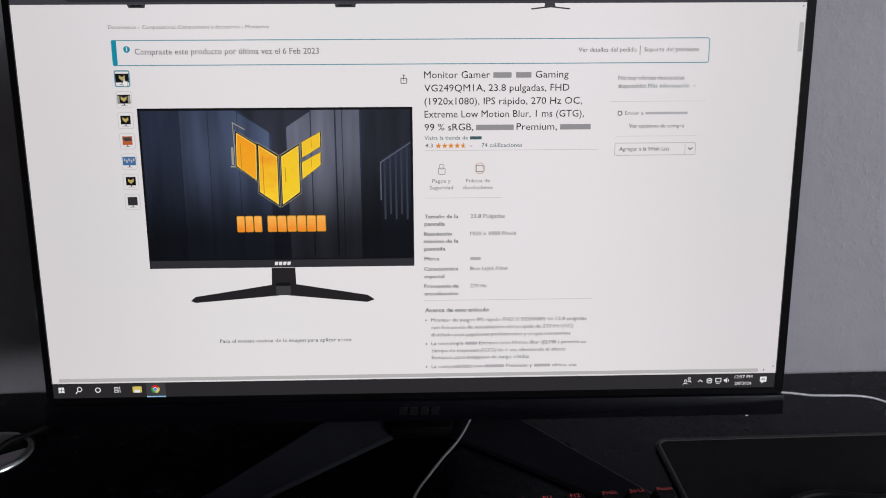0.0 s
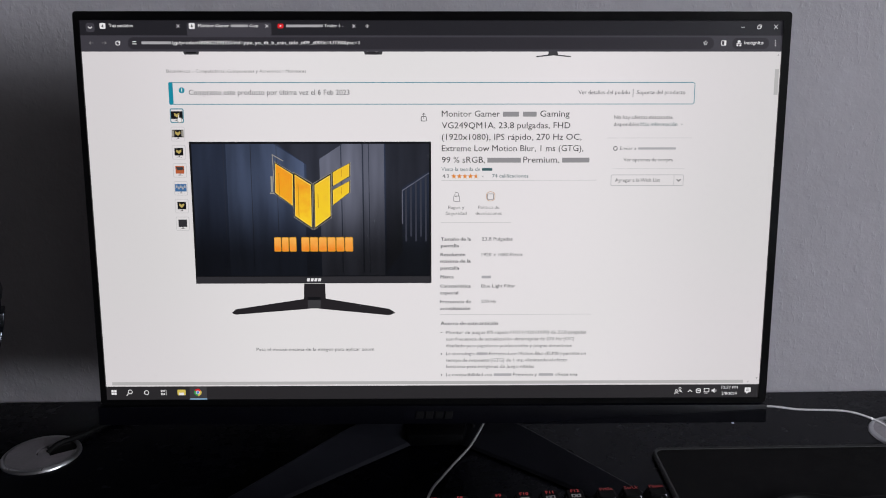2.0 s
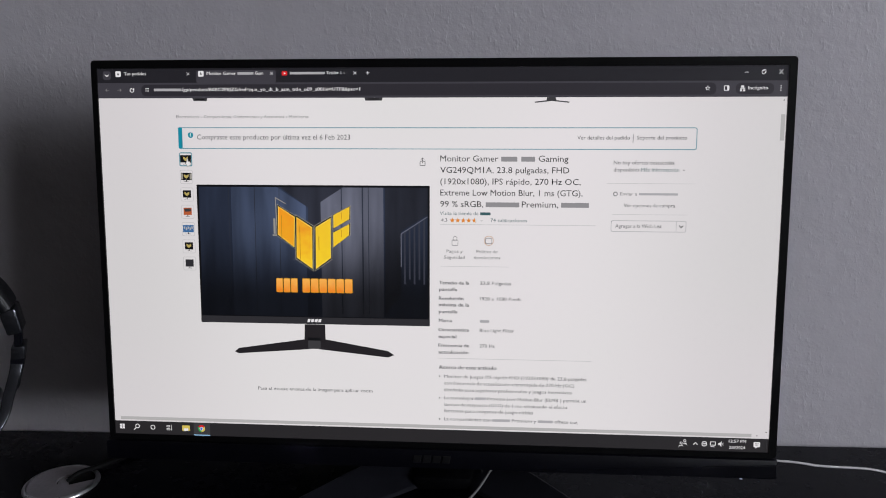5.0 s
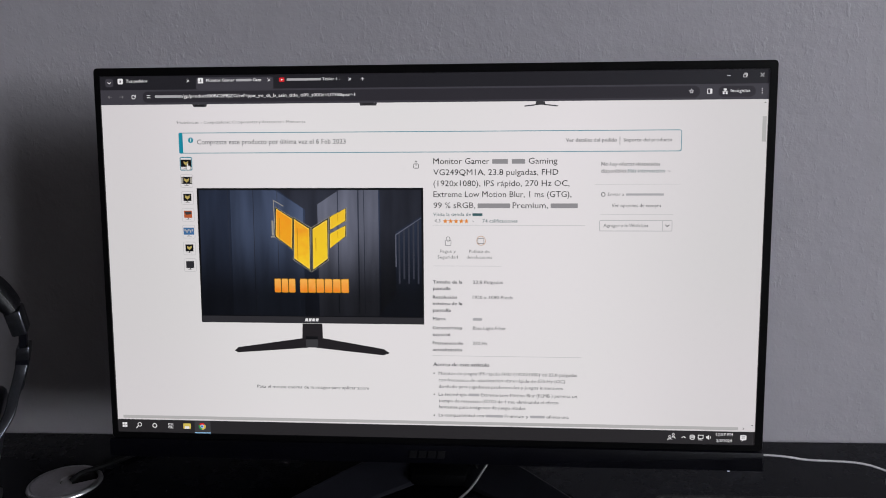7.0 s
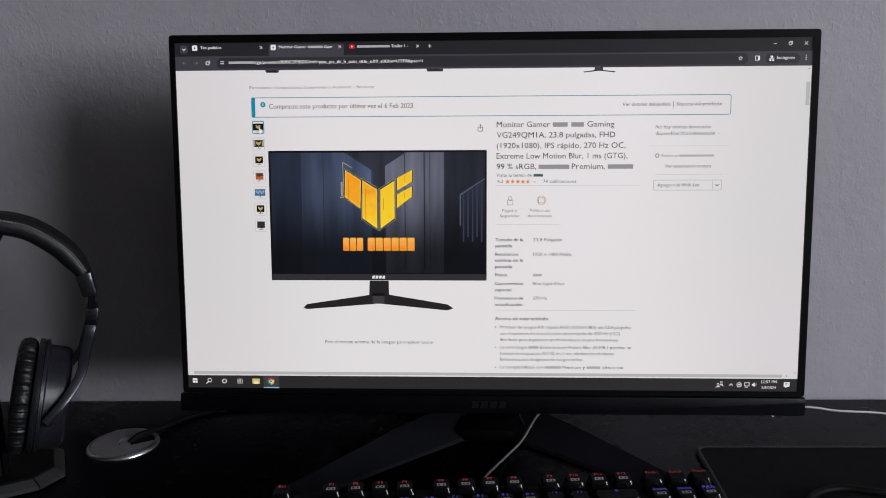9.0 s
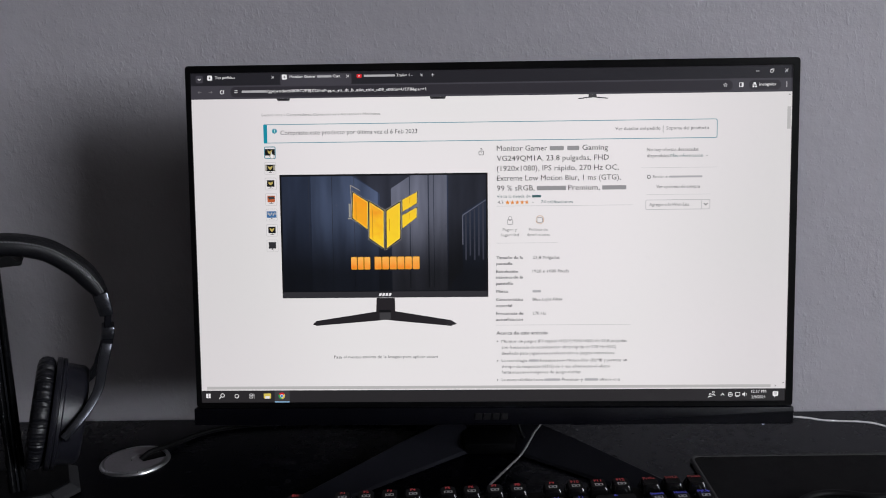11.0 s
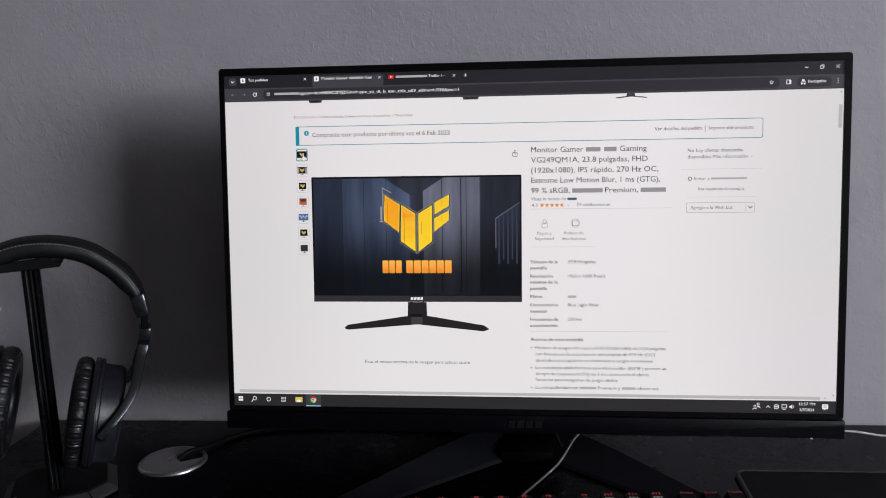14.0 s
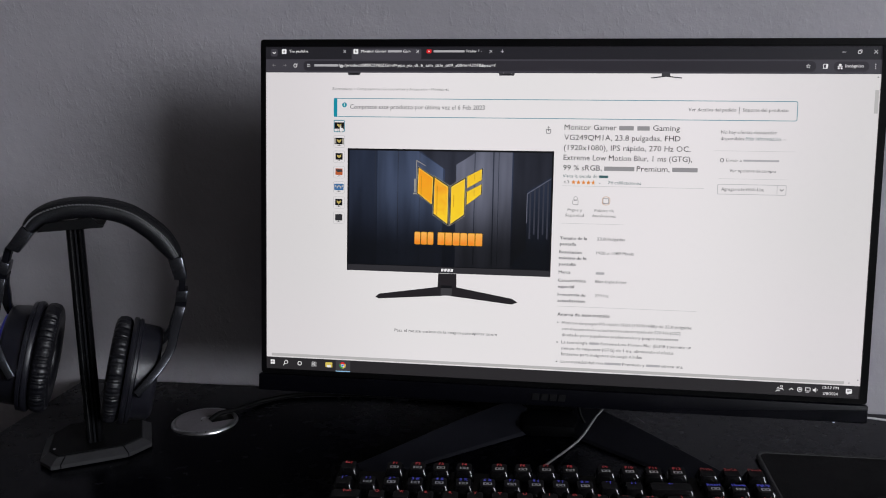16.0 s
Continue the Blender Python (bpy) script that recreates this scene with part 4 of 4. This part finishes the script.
    b.free()
    stem.materials.append(M["plastic_smooth"])

    key(0, -2.0, 1, "Esc", "red_light")
    for k in range(12):
        key(0, k + 0.5 * (k // 4), 1, "F%d" % (k + 1), "red_light", True)
    for k, t in enumerate(("PrtSc", "ScrLk", "Pause")):
        key(0, 13.25 + k, 1, t, "dim_red_light")
    for k, t in enumerate(("| °", "1 !", '2 "', "3 #", "4 $", "5 %", "6 &", "7 /", "8 (", "9 )", "0 =", "' ?", "¿ ¡")):
        key(1, k - 2.0, 1, t, "blue_light", 0 < k < 11)
    key(1, 11.5, 2, "←", "blue_light")
    for k, t in enumerate(("Insert", "Home", "PgUp")):
        key(1, 13.25 + k, 1, t, "blue_light", True)
    key(2, -1.75, 1.5, "Tab", "red_light")
    for k, t in enumerate("QWERTYUIOP"):
        key(2, k - 0.5, 1, t, "red_light")
    key(2, 9.5, 1, "´ ¨", "red_light")
    key(2, 10.5, 1, "+ *", "red_light")
    key(2, 11.75, 1.5, "}", "red_light")
    for k, t in enumerate(("Del", "End", "PgDn")):
        key(2, 13.25 + k, 1, t, "red_light")
    key(3, -1.625, 1.75)
    for k in range(11):
        key(3, k - 0.25, 1)
    key(3, 11.375, 2.25)
    key(4, -1.875, 1.25)
    for k in range(11):
        key(4, k - 0.75, 1)
    key(4, 11.125, 2.75)
    key(4, 14.25, 1)
    for xu, w in ((-1.875, 1.25), (-0.625, 1.25), (0.625, 1.25), (4.375, 6.25), (8.125, 1.25), (9.375, 1.25), (10.625, 1.25), (11.875, 1.25)):
        key(5, xu, w)
    for k in range(3):
        key(5, 13.25 + k, 1)


build_keyboard()


def build_headphone_stand():
    st = thing("headphone_stand", "black metal headphone stand with a chamfered base plate on the desk", "headphone stand", (-0.44, 0.534, DESK), rz=25)
    outline = [(-0.037, -0.0345), (0.031, -0.0262), (0.0512, -0.008), (0.0488, 0.045), (0.030, 0.066), (-0.035, 0.058), (-0.050, 0.036), (-0.0490, -0.017)]
    shrink = lambda k: [(-0.002 + (x + 0.002) * k, 0.015 + (y - 0.015) * k) for x, y in outline]
    # plate with a broad sloping edge
    b = bmesh.new()
    loops = [[b.verts.new((x, y, z)) for x, y in shrink(k)] for k, z in ((0.985, 0.0012), (1.0, 0.0018), (1.0, 0.0052), (0.865, 0.0102), (0.85, 0.0106))]
    for p, q in zip(loops, loops[1:]):
        for k in range(8):
            b.faces.new((p[k], p[(k + 1) % 8], q[(k + 1) % 8], q[k]))
    b.faces.new(loops[0])
    b.faces.new(loops[-1])
    bmesh.ops.recalc_face_normals(b, faces=b.faces[:])
    base = part("base_plate", b, "base_metal", st)
    part("base_inlay", prism(shrink(0.835), 0.0107, 0.0120, 0.0006, 1), "inlay", st, "matt black inlay of the base")
    for x, y in ((-0.035, -0.01), (0.035, -0.01), (-0.035, 0.052), (0.035, 0.052)):
        part("rubber_foot", lathe([(0.005, 0), (0.005, 0.0012)], 12, at=(x, y, 0)), "rubber", st)
    for (x, y), (u, v) in zip(((-0.0286, -0.0335), (0.0308, -0.0262)), ((-0.0250, -0.0262), (0.0262, -0.0200))):
        part("base_joint", sweep([Vector((x, y, 0.002)), Vector((x, y, 0.0053)), Vector((u, v, 0.0104))], rounded(-0.0005, 0.0005, -0.0006, 0.0006, 0.0003, 2), up=(1, 0, 0)), "rubber", base)
    part("screw", lathe([(0.0013, 0.0122), (0.0013, 0.0128), (0.0009, 0.0130)], 12, at=(-0.0365, -0.010, -0.0003)), "silver", st, "small bright screw head")
    # post of two flattened tubes with a fine gap
    for x, w in ((-0.0051, 0.0040), (0.0036, 0.0031)):
        part("post", prism([(x + w * math.cos(radians(t)), 0.0075 * math.sin(radians(t))) for t in range(0, 360, 20)], 0.0122, 0.2235), "aluminium", st, smooth=True)
    # grey strip added in place of the glint along the tube's edge
    part("post_highlight", box(-0.0011, 0.0006, -0.0062, 0.0, 0.0121, 0.2230), "gunmetal", st, "thin grey strip standing for the highlight between the two tubes")
    # saddle: a floor with a raised front cheek whose end is cut on a slant
    cr = prism([(-0.0300, 0.2240), (0.0250, 0.2255), (0.0262, 0.2285), (-0.0285, 0.2268)], -0.018, 0.022, 0.0008, 1, axis="y")
    cr = prism([(-0.0303, 0.2243), (0.0254, 0.2258), (0.0266, 0.2292), (0.0218, 0.2298), (0.0154, 0.2358), (-0.0225, 0.2325), (-0.0293, 0.2272)], -0.0205, -0.0178, 0.0006, 1, axis="y", bm=cr)
    part("cradle", cr, "inlay", st, smooth=True)


build_headphone_stand()


def build_headphones():
    hp = thing("headphones", "black over-ear headphones with wrinkled leatherette pads, hanging on a stand", "headphones")
    hp.matrix_world = pose(-0.44, 0.534, 0.975, 0, 0, 25) @ pose(0, 0, 0, 0, 13, 0) @ pose(0.0235, 0.002, -0.0015)
    # padded headband
    arc = [(-0.0618, -0.0059), (-0.0535, 0.0050), (-0.0365, 0.0150), (-0.018, 0.0202), (0, 0.0218), (0.0175, 0.0203), (0.0318, 0.0152), (0.0480, 0.0062), (0.0600, -0.0040), (0.0676, -0.0118)]
    line = smooth_line([(x, 0, z) for x, z in arc], 6)
    n = len(line)
    taper = lambda t: (1.0, 0.70 + 0.30 * min(1.0, 6 * min(t, 1 - t)) ** 0.7)
    band = part("headband", headband(line, taper), "band_leather", hp, "padded leatherette headband", smooth=True)
    part("cover", headband(line, taper, True), "cover_leather", band, "grained leatherette cover strip", smooth=True)
    st = None
    for k in range(62):
        t = (k + 0.5) / 62
        i = min(int(t * (n - 1)), n - 2)
        p, q = line[i], line[i + 1]
        f = t * (n - 1) - i
        c = p.lerp(q, f)
        d = (q - p).normalized()
        up = Vector((-d.z, 0, d.x))
        c = c + up * 0.0050 * taper(t)[1] + Vector((0, -0.0166, 0))
        s = box(-0.0011, 0.0011, -0.0006, 0.0006, -0.0006, 0.0006, 0.0002, 1)
        lean = Matrix.Rotation(0.35, 3, "Y")
        rot = Matrix(((d.x, 0, up.x), (0, 1, 0), (d.z, 0, up.z))) @ lean
        for v in s.verts:
            v.co = rot @ v.co + c
        st = merge(st, s)
    part("stitching", st, "thread", band, "pale grey stitches")
    ends = {1: [(0.0613, -0.0140), (0.0740, -0.0096), (0.0822, -0.0303), (0.0709, -0.0342)], -1: [(-0.0564, -0.0085), (-0.0671, -0.0033), (-0.0778, -0.0262), (-0.0662, -0.0292)]}
    for s in (-1, 1):
        # the cup on the far side of the post is pushed a little further up its slider
        ox, oz = (0.0015, 0.004) if s < 0 else (0.0, 0.0)
        flip = lambda pts: [(s * x + ox, z + oz) for x, z in pts]
        part("band_end", prism(ends[s], -0.0145, 0.0145, 0.0016, 2, axis="y"), "gunmetal", hp, "grey plastic end of the headband", smooth=True)
        part("slider", prism(flip([(0.0745, -0.0310), (0.0805, -0.0300), (0.0822, -0.0460), (0.0762, -0.0470)]), -0.007, 0.007, 0.001, 1, axis="y"), "plastic_smooth", hp)
        yoke = part("yoke", prism(flip([(0.0742, -0.0448), (0.0848, -0.0425), (0.0856, -0.0545), (0.0752, -0.0560)]), -0.0115, 0.0115, 0.0012, 2, axis="y"), "gunmetal", hp, "glossy dark yoke", smooth=True)
        part("joint", prism(flip([(0.0748, -0.0555), (0.0852, -0.0540), (0.0854, -0.0598), (0.0754, -0.0612)]), -0.0108, 0.0108, 0.0008, 1, axis="y"), "plastic_smooth", yoke, "black joint of the yoke")
        for side in (-1, 1):
            spine = smooth_line([(s * x + ox, side * y, z + oz) for x, y, z in ((0.0804, 0.0085, -0.0595), (0.0798, 0.0130, -0.0690), (0.0783, 0.0250, -0.0830), (0.0772, 0.0350, -0.0955), (0.0705, 0.0440, -0.1110), (0.0620, 0.0500, -0.1245), (0.0535, 0.0520, -0.1365))], 6)
            part("yoke_arm", sweep(spine, rounded(-0.0022, 0.0022, -0.0050, 0.0050, 0.0012, 3), up=(1, 0, 0), scale=lambda t: (1.0, 1.0 - 0.32 * t)), "gunmetal", yoke, smooth=True)
            part("pivot", lathe([(0.0032, 0.0455), (0.0032, 0.0520), (0.0024, 0.0525)] if side > 0 else [(0.0024, -0.0525), (0.0032, -0.0520), (0.0032, -0.0455)], 16, axis="y", at=(s * 0.0560 + ox, 0, -0.137 + oz)), "plastic_smooth", yoke)
        part("cup", cup_shell(s, ox, oz), "cup", hp, "satin black ear cup", smooth=True)
        pad = part("ear_pad", ear_pad(s, ox, oz), "leather", hp, "wrinkled leatherette ear pad", smooth=True)
        dots = None
        for k in range(72):
            t = 2 * math.pi * (k + 0.5) / 72
            c = Vector((s * 0.0256 + ox, 0.0473 * math.cos(t), -0.132 + oz + 0.0473 * math.sin(t)))
            dots = box(c.x - 0.0003, c.x + 0.0003, c.y - 0.0003, c.y + 0.0003, c.z - 0.0003, c.z + 0.0003, bm=dots)
        part("seam_stitches", dots, "thread", pad, "pale seam stitches")
        s < 0 and part("cup_trim", lathe([(0.036, s * 0.0690 + ox), (0.036, s * 0.0722 + ox), (0.030, s * 0.0728 + ox), (0.030, s * 0.0690 + ox)], 40, axis="x", at=(0, 0, -0.132 + oz)), "blue_glow", hp, "faint blue light ring on the ear cup", smooth=True)


def headband(line, taper, cover=False):
    """Flattened padded tube along the arc, deeper than it is thick; or the cover strip that lies over its upper part."""
    b = bmesh.new()
    rings = []
    n = len(line)
    steps = [2 * math.pi * q / 24 for q in range(24)]
    if cover:
        low = math.asin(0.52)
        steps = [low + (math.pi - 2 * low) * q / 14 for q in range(15)]
    for i, p in enumerate(line):
        d = (line[min(i + 1, n - 1)] - line[max(i - 1, 0)]).normalized()
        up = Vector((-d.z, 0, d.x))
        k = taper(i / (n - 1))[1]
        ring_v = []
        for t in steps:
            c, s = math.cos(t), math.sin(t)
            depth = (0.0178 if cover else 0.0172) * math.copysign(abs(c) ** 0.55, c)
            lift = (0.0098 if cover else 0.0092) * k * math.copysign(abs(s) ** 0.8, s)
            ring_v.append(b.verts.new(p + Vector((0, depth, 0)) + up * lift))
        if cover:
            for y in (-0.0150, 0.0150):
                ring_v.append(b.verts.new(p + Vector((0, y, 0)) + up * 0.0046 * k))
        rings.append(ring_v)
    m = len(rings[0])
    for p, q in zip(rings, rings[1:]):
        for k in range(m):
            b.faces.new((p[k], p[(k + 1) % m], q[(k + 1) % m], q[k]))
    b.faces.new(rings[0])
    b.faces.new(rings[-1])
    bmesh.ops.recalc_face_normals(b, faces=b.faces[:])
    return b


def cup_shell(s, ox, oz):
    prof = [(0.0470, 0.0408), (0.0515, 0.0412), (0.0522, 0.0422), (0.0522, 0.0452), (0.0508, 0.0458), (0.0508, 0.0464), (0.0516, 0.0470), (0.0512, 0.0498), (0.0474, 0.0506), (0.0470, 0.0512), (0.0458, 0.0655), (0.0435, 0.0686), (0.0390, 0.0699), (0.0365, 0.0701)]
    return lathe([(r, s * h + ox) for r, h in prof], 64, axis="x", at=(0, 0, -0.132 + oz))


def ear_pad(s, ox, oz):
    """Ring cushion with fine uneven puckers in its soft skin."""
    b = bmesh.new()
    seg, cross = 320, 14
    rings = []
    rnd = random.Random(5 + s)
    waves = [(n, rnd.uniform(0, 6.3), rnd.uniform(0.5, 1.0)) for n in (61, 79, 97, 43, 113)]
    for i in range(seg):
        a = 2 * math.pi * i / seg
        pucker = 0.00034 * sum(w * math.sin(n * a + ph) for n, ph, w in waves)
        row = []
        for k in range(cross):
            t = 2 * math.pi * k / cross
            c, q = math.cos(t), math.sin(t)
            w = max(c, 0) ** 0.6
            r = 0.0390 + 0.0125 * math.copysign(abs(c) ** 0.75, c) + pucker * w
            h = 0.0327 + 0.0085 * math.copysign(abs(q) ** 0.75, q)
            row.append(b.verts.new((s * h + ox, r * math.cos(a), -0.132 + oz + r * math.sin(a))))
        rings.append(row)
    for i in range(seg):
        p, q = rings[i], rings[(i + 1) % seg]
        for k in range(cross):
            b.faces.new((p[k], p[(k + 1) % cross], q[(k + 1) % cross], q[k]))
    bmesh.ops.recalc_face_normals(b, faces=b.faces[:])
    return b


M["cover_leather"] = material("grained_cover_leatherette", (0.0045, 0.0045, 0.006, 1), 0.55, spec=0.3, vary=0.35, scale=120, bump=0.9, bump_scale=650)
M["blue_glow"] = material("faint_blue_light", (0.01, 0.01, 0.03, 1), 0.4, vary=0, emit=(0.06, 0.07, 0.6, 1), power=0.12)
build_headphones()


def build_grommet(at, rz, label):
    """Cable grommet: a round cover with a raised rim, and a mouth from which a cable comes."""
    g = thing("cable_grommet", label, "cable grommet", at, rz=rz, group="cable grommets in the desk")
    R = 0.0348
    part("rim", lathe([(R, 0.0), (R - 0.0002, 0.0008), (R - 0.0009, 0.0019), (R - 0.0018, 0.0027), (R - 0.0028, 0.0031), (R - 0.0038, 0.0031), (R - 0.0045, 0.0027), (R - 0.0045, 0.0)], 64), "rim", g, smooth=True)
    # cap with a U-shaped mouth at +x
    r = R - 0.0047
    m, cx = 0.0105, 0.006
    start = math.asin(m / r)
    pts = [(r * math.cos(t), r * math.sin(t)) for t in (start + (2 * math.pi - 2 * start) * k / 48 for k in range(49))]
    pts += [(cx + m * math.cos(t), m * math.sin(t)) for t in (-math.pi / 2 - math.pi * k / 14 for k in range(15))]
    part("cap", prism(pts, 0.0006, 0.0027), "silver", g)
    part("well", lathe([(r, 0.0002), (r, 0.0005)], 40), "rubber", g, "dark cable opening")
    flap = [(cx + (m - 0.0012) * math.cos(t), (m - 0.0012) * math.sin(t)) for t in (math.pi / 2 + math.pi * k / 12 for k in range(13))]
    part("flap", prism(flap, 0.00055, 0.0014), "silver", g)
    return g


build_grommet((-0.3645, 0.6155, DESK), 32, "round silver cable grommet with a dark mouth in the desk")
build_grommet((0.4490, 0.6300, DESK), 95, "round silver cable grommet with a white cable in the desk")


def lay(name, label, points, r, mat):
    ob = finish(name, cable(points, r), mat, smooth=True)
    return tagged(ob, label, "cable")


Z = DESK
lay("black_cable", "black cable running from the grommet to behind the monitor", [(-0.3600, 0.6180, Z + 0.001), (-0.3520, 0.6260, Z + 0.006), (-0.338, 0.645, Z + 0.0045), (-0.318, 0.676, Z + 0.003), (-0.28, 0.698, Z + 0.003), (-0.2, 0.706, Z + 0.003), (-0.08, 0.70, Z + 0.003)], 0.0026, "rubber")
lay("white_cable", "white power cable hanging from the monitor into the grommet", [(0.03, 0.668, Z + 0.075), (0.12, 0.640, Z + 0.050), (0.22, 0.618, Z + 0.042), (0.305, 0.622, Z + 0.0365), (0.339, 0.626, Z + 0.0305), (0.386, 0.632, Z + 0.025), (0.415, 0.635, Z + 0.015), (0.430, 0.6355, Z + 0.0065), (0.4405, 0.6355, Z + 0.0005)], 0.00105, "white_cable")
lay("keyboard_cable", "thin grey cable hanging from the monitor to the keyboard", [(0.064, 0.668, Z + 0.075), (0.058, 0.645, Z + 0.033), (0.046, 0.633, Z + 0.018), (0.0325, 0.612, Z + 0.006), (0.0185, 0.590, Z + 0.0025), (0.006, 0.556, Z + 0.008), (-0.004, 0.520, Z + 0.016), (-0.010, 0.470, Z + 0.026)], 0.0011, "grey_cable")
lay("mouse_cable", "thin black cable coming over the edge of the monitor foot", [(0.112, 0.597, Z + 0.002), (0.1165, 0.5945, Z + 0.0065), (0.1212, 0.5905, Z + 0.0100), (0.1265, 0.5840, Z + 0.0060), (0.133, 0.5750, Z + 0.0025), (0.1515, 0.5485, Z + 0.002), (0.168, 0.524, Z + 0.002), (0.172, 0.49, Z + 0.002)], 0.0020, "rubber")
lay("display_cable", "thin black cable loop hanging below the monitor", [(0.030, 0.662, Z + 0.085), (0.029, 0.648, Z + 0.045), (0.031, 0.640, Z + 0.022), (0.040, 0.640, Z + 0.006), (0.052, 0.652, Z + 0.002), (0.07, 0.676, Z + 0.002)], 0.0016, "rubber")


def build_pad():
    p = thing("mouse_pad", "black cloth mouse pad with a raised stitched edge", "mouse pad", (0.1955, 0.608, DESK), rz=0.0)
    w, d = 0.34, 0.30
    part("cloth", prism(rounded(0.003, w - 0.003, -d + 0.003, -0.003, 0.010), 0.0002, 0.0034), "cloth", p)
    edge = [Vector((x, y, 0.0024)) for x, y in rounded(0.003, w - 0.003, -d + 0.003, -0.003, 0.010, 8)]
    edge.append(edge[0])
    part("stitched_edge", sweep(edge, disc(0.0024, 8)), "edge_thread", p, "stitched black edge", smooth=True)


M["edge_thread"] = material("black_edge_thread", (0.01, 0.01, 0.011, 1), 0.6, vary=0.4, scale=400, bump=0.6, bump_scale=1500)
build_pad()
lay("headset_cable", "loose black cable lying curled on the mouse pad", [(0.235, 0.43, Z + 0.0066), (0.252, 0.478, Z + 0.0066), (0.272, 0.509, Z + 0.0066), (0.300, 0.520, Z + 0.0066), (0.335, 0.512, Z + 0.0066), (0.365, 0.514, Z + 0.0066), (0.40, 0.497, Z + 0.0066), (0.43, 0.45, Z + 0.0066)], 0.0031, "rubber")

scratch = sweep(smooth_line([(0.447, WALL, 0.842), (0.455, WALL, 0.809), (0.462, WALL, 0.783), (0.470, WALL, 0.769), (0.476, WALL, 0.7535)], 6), disc(0.00022, 6), up=(0, 1, 0))
tagged(finish("trim", scratch, "crack"), "hair-thin pale crack in the wall paint", "wall crack", kind="structure")
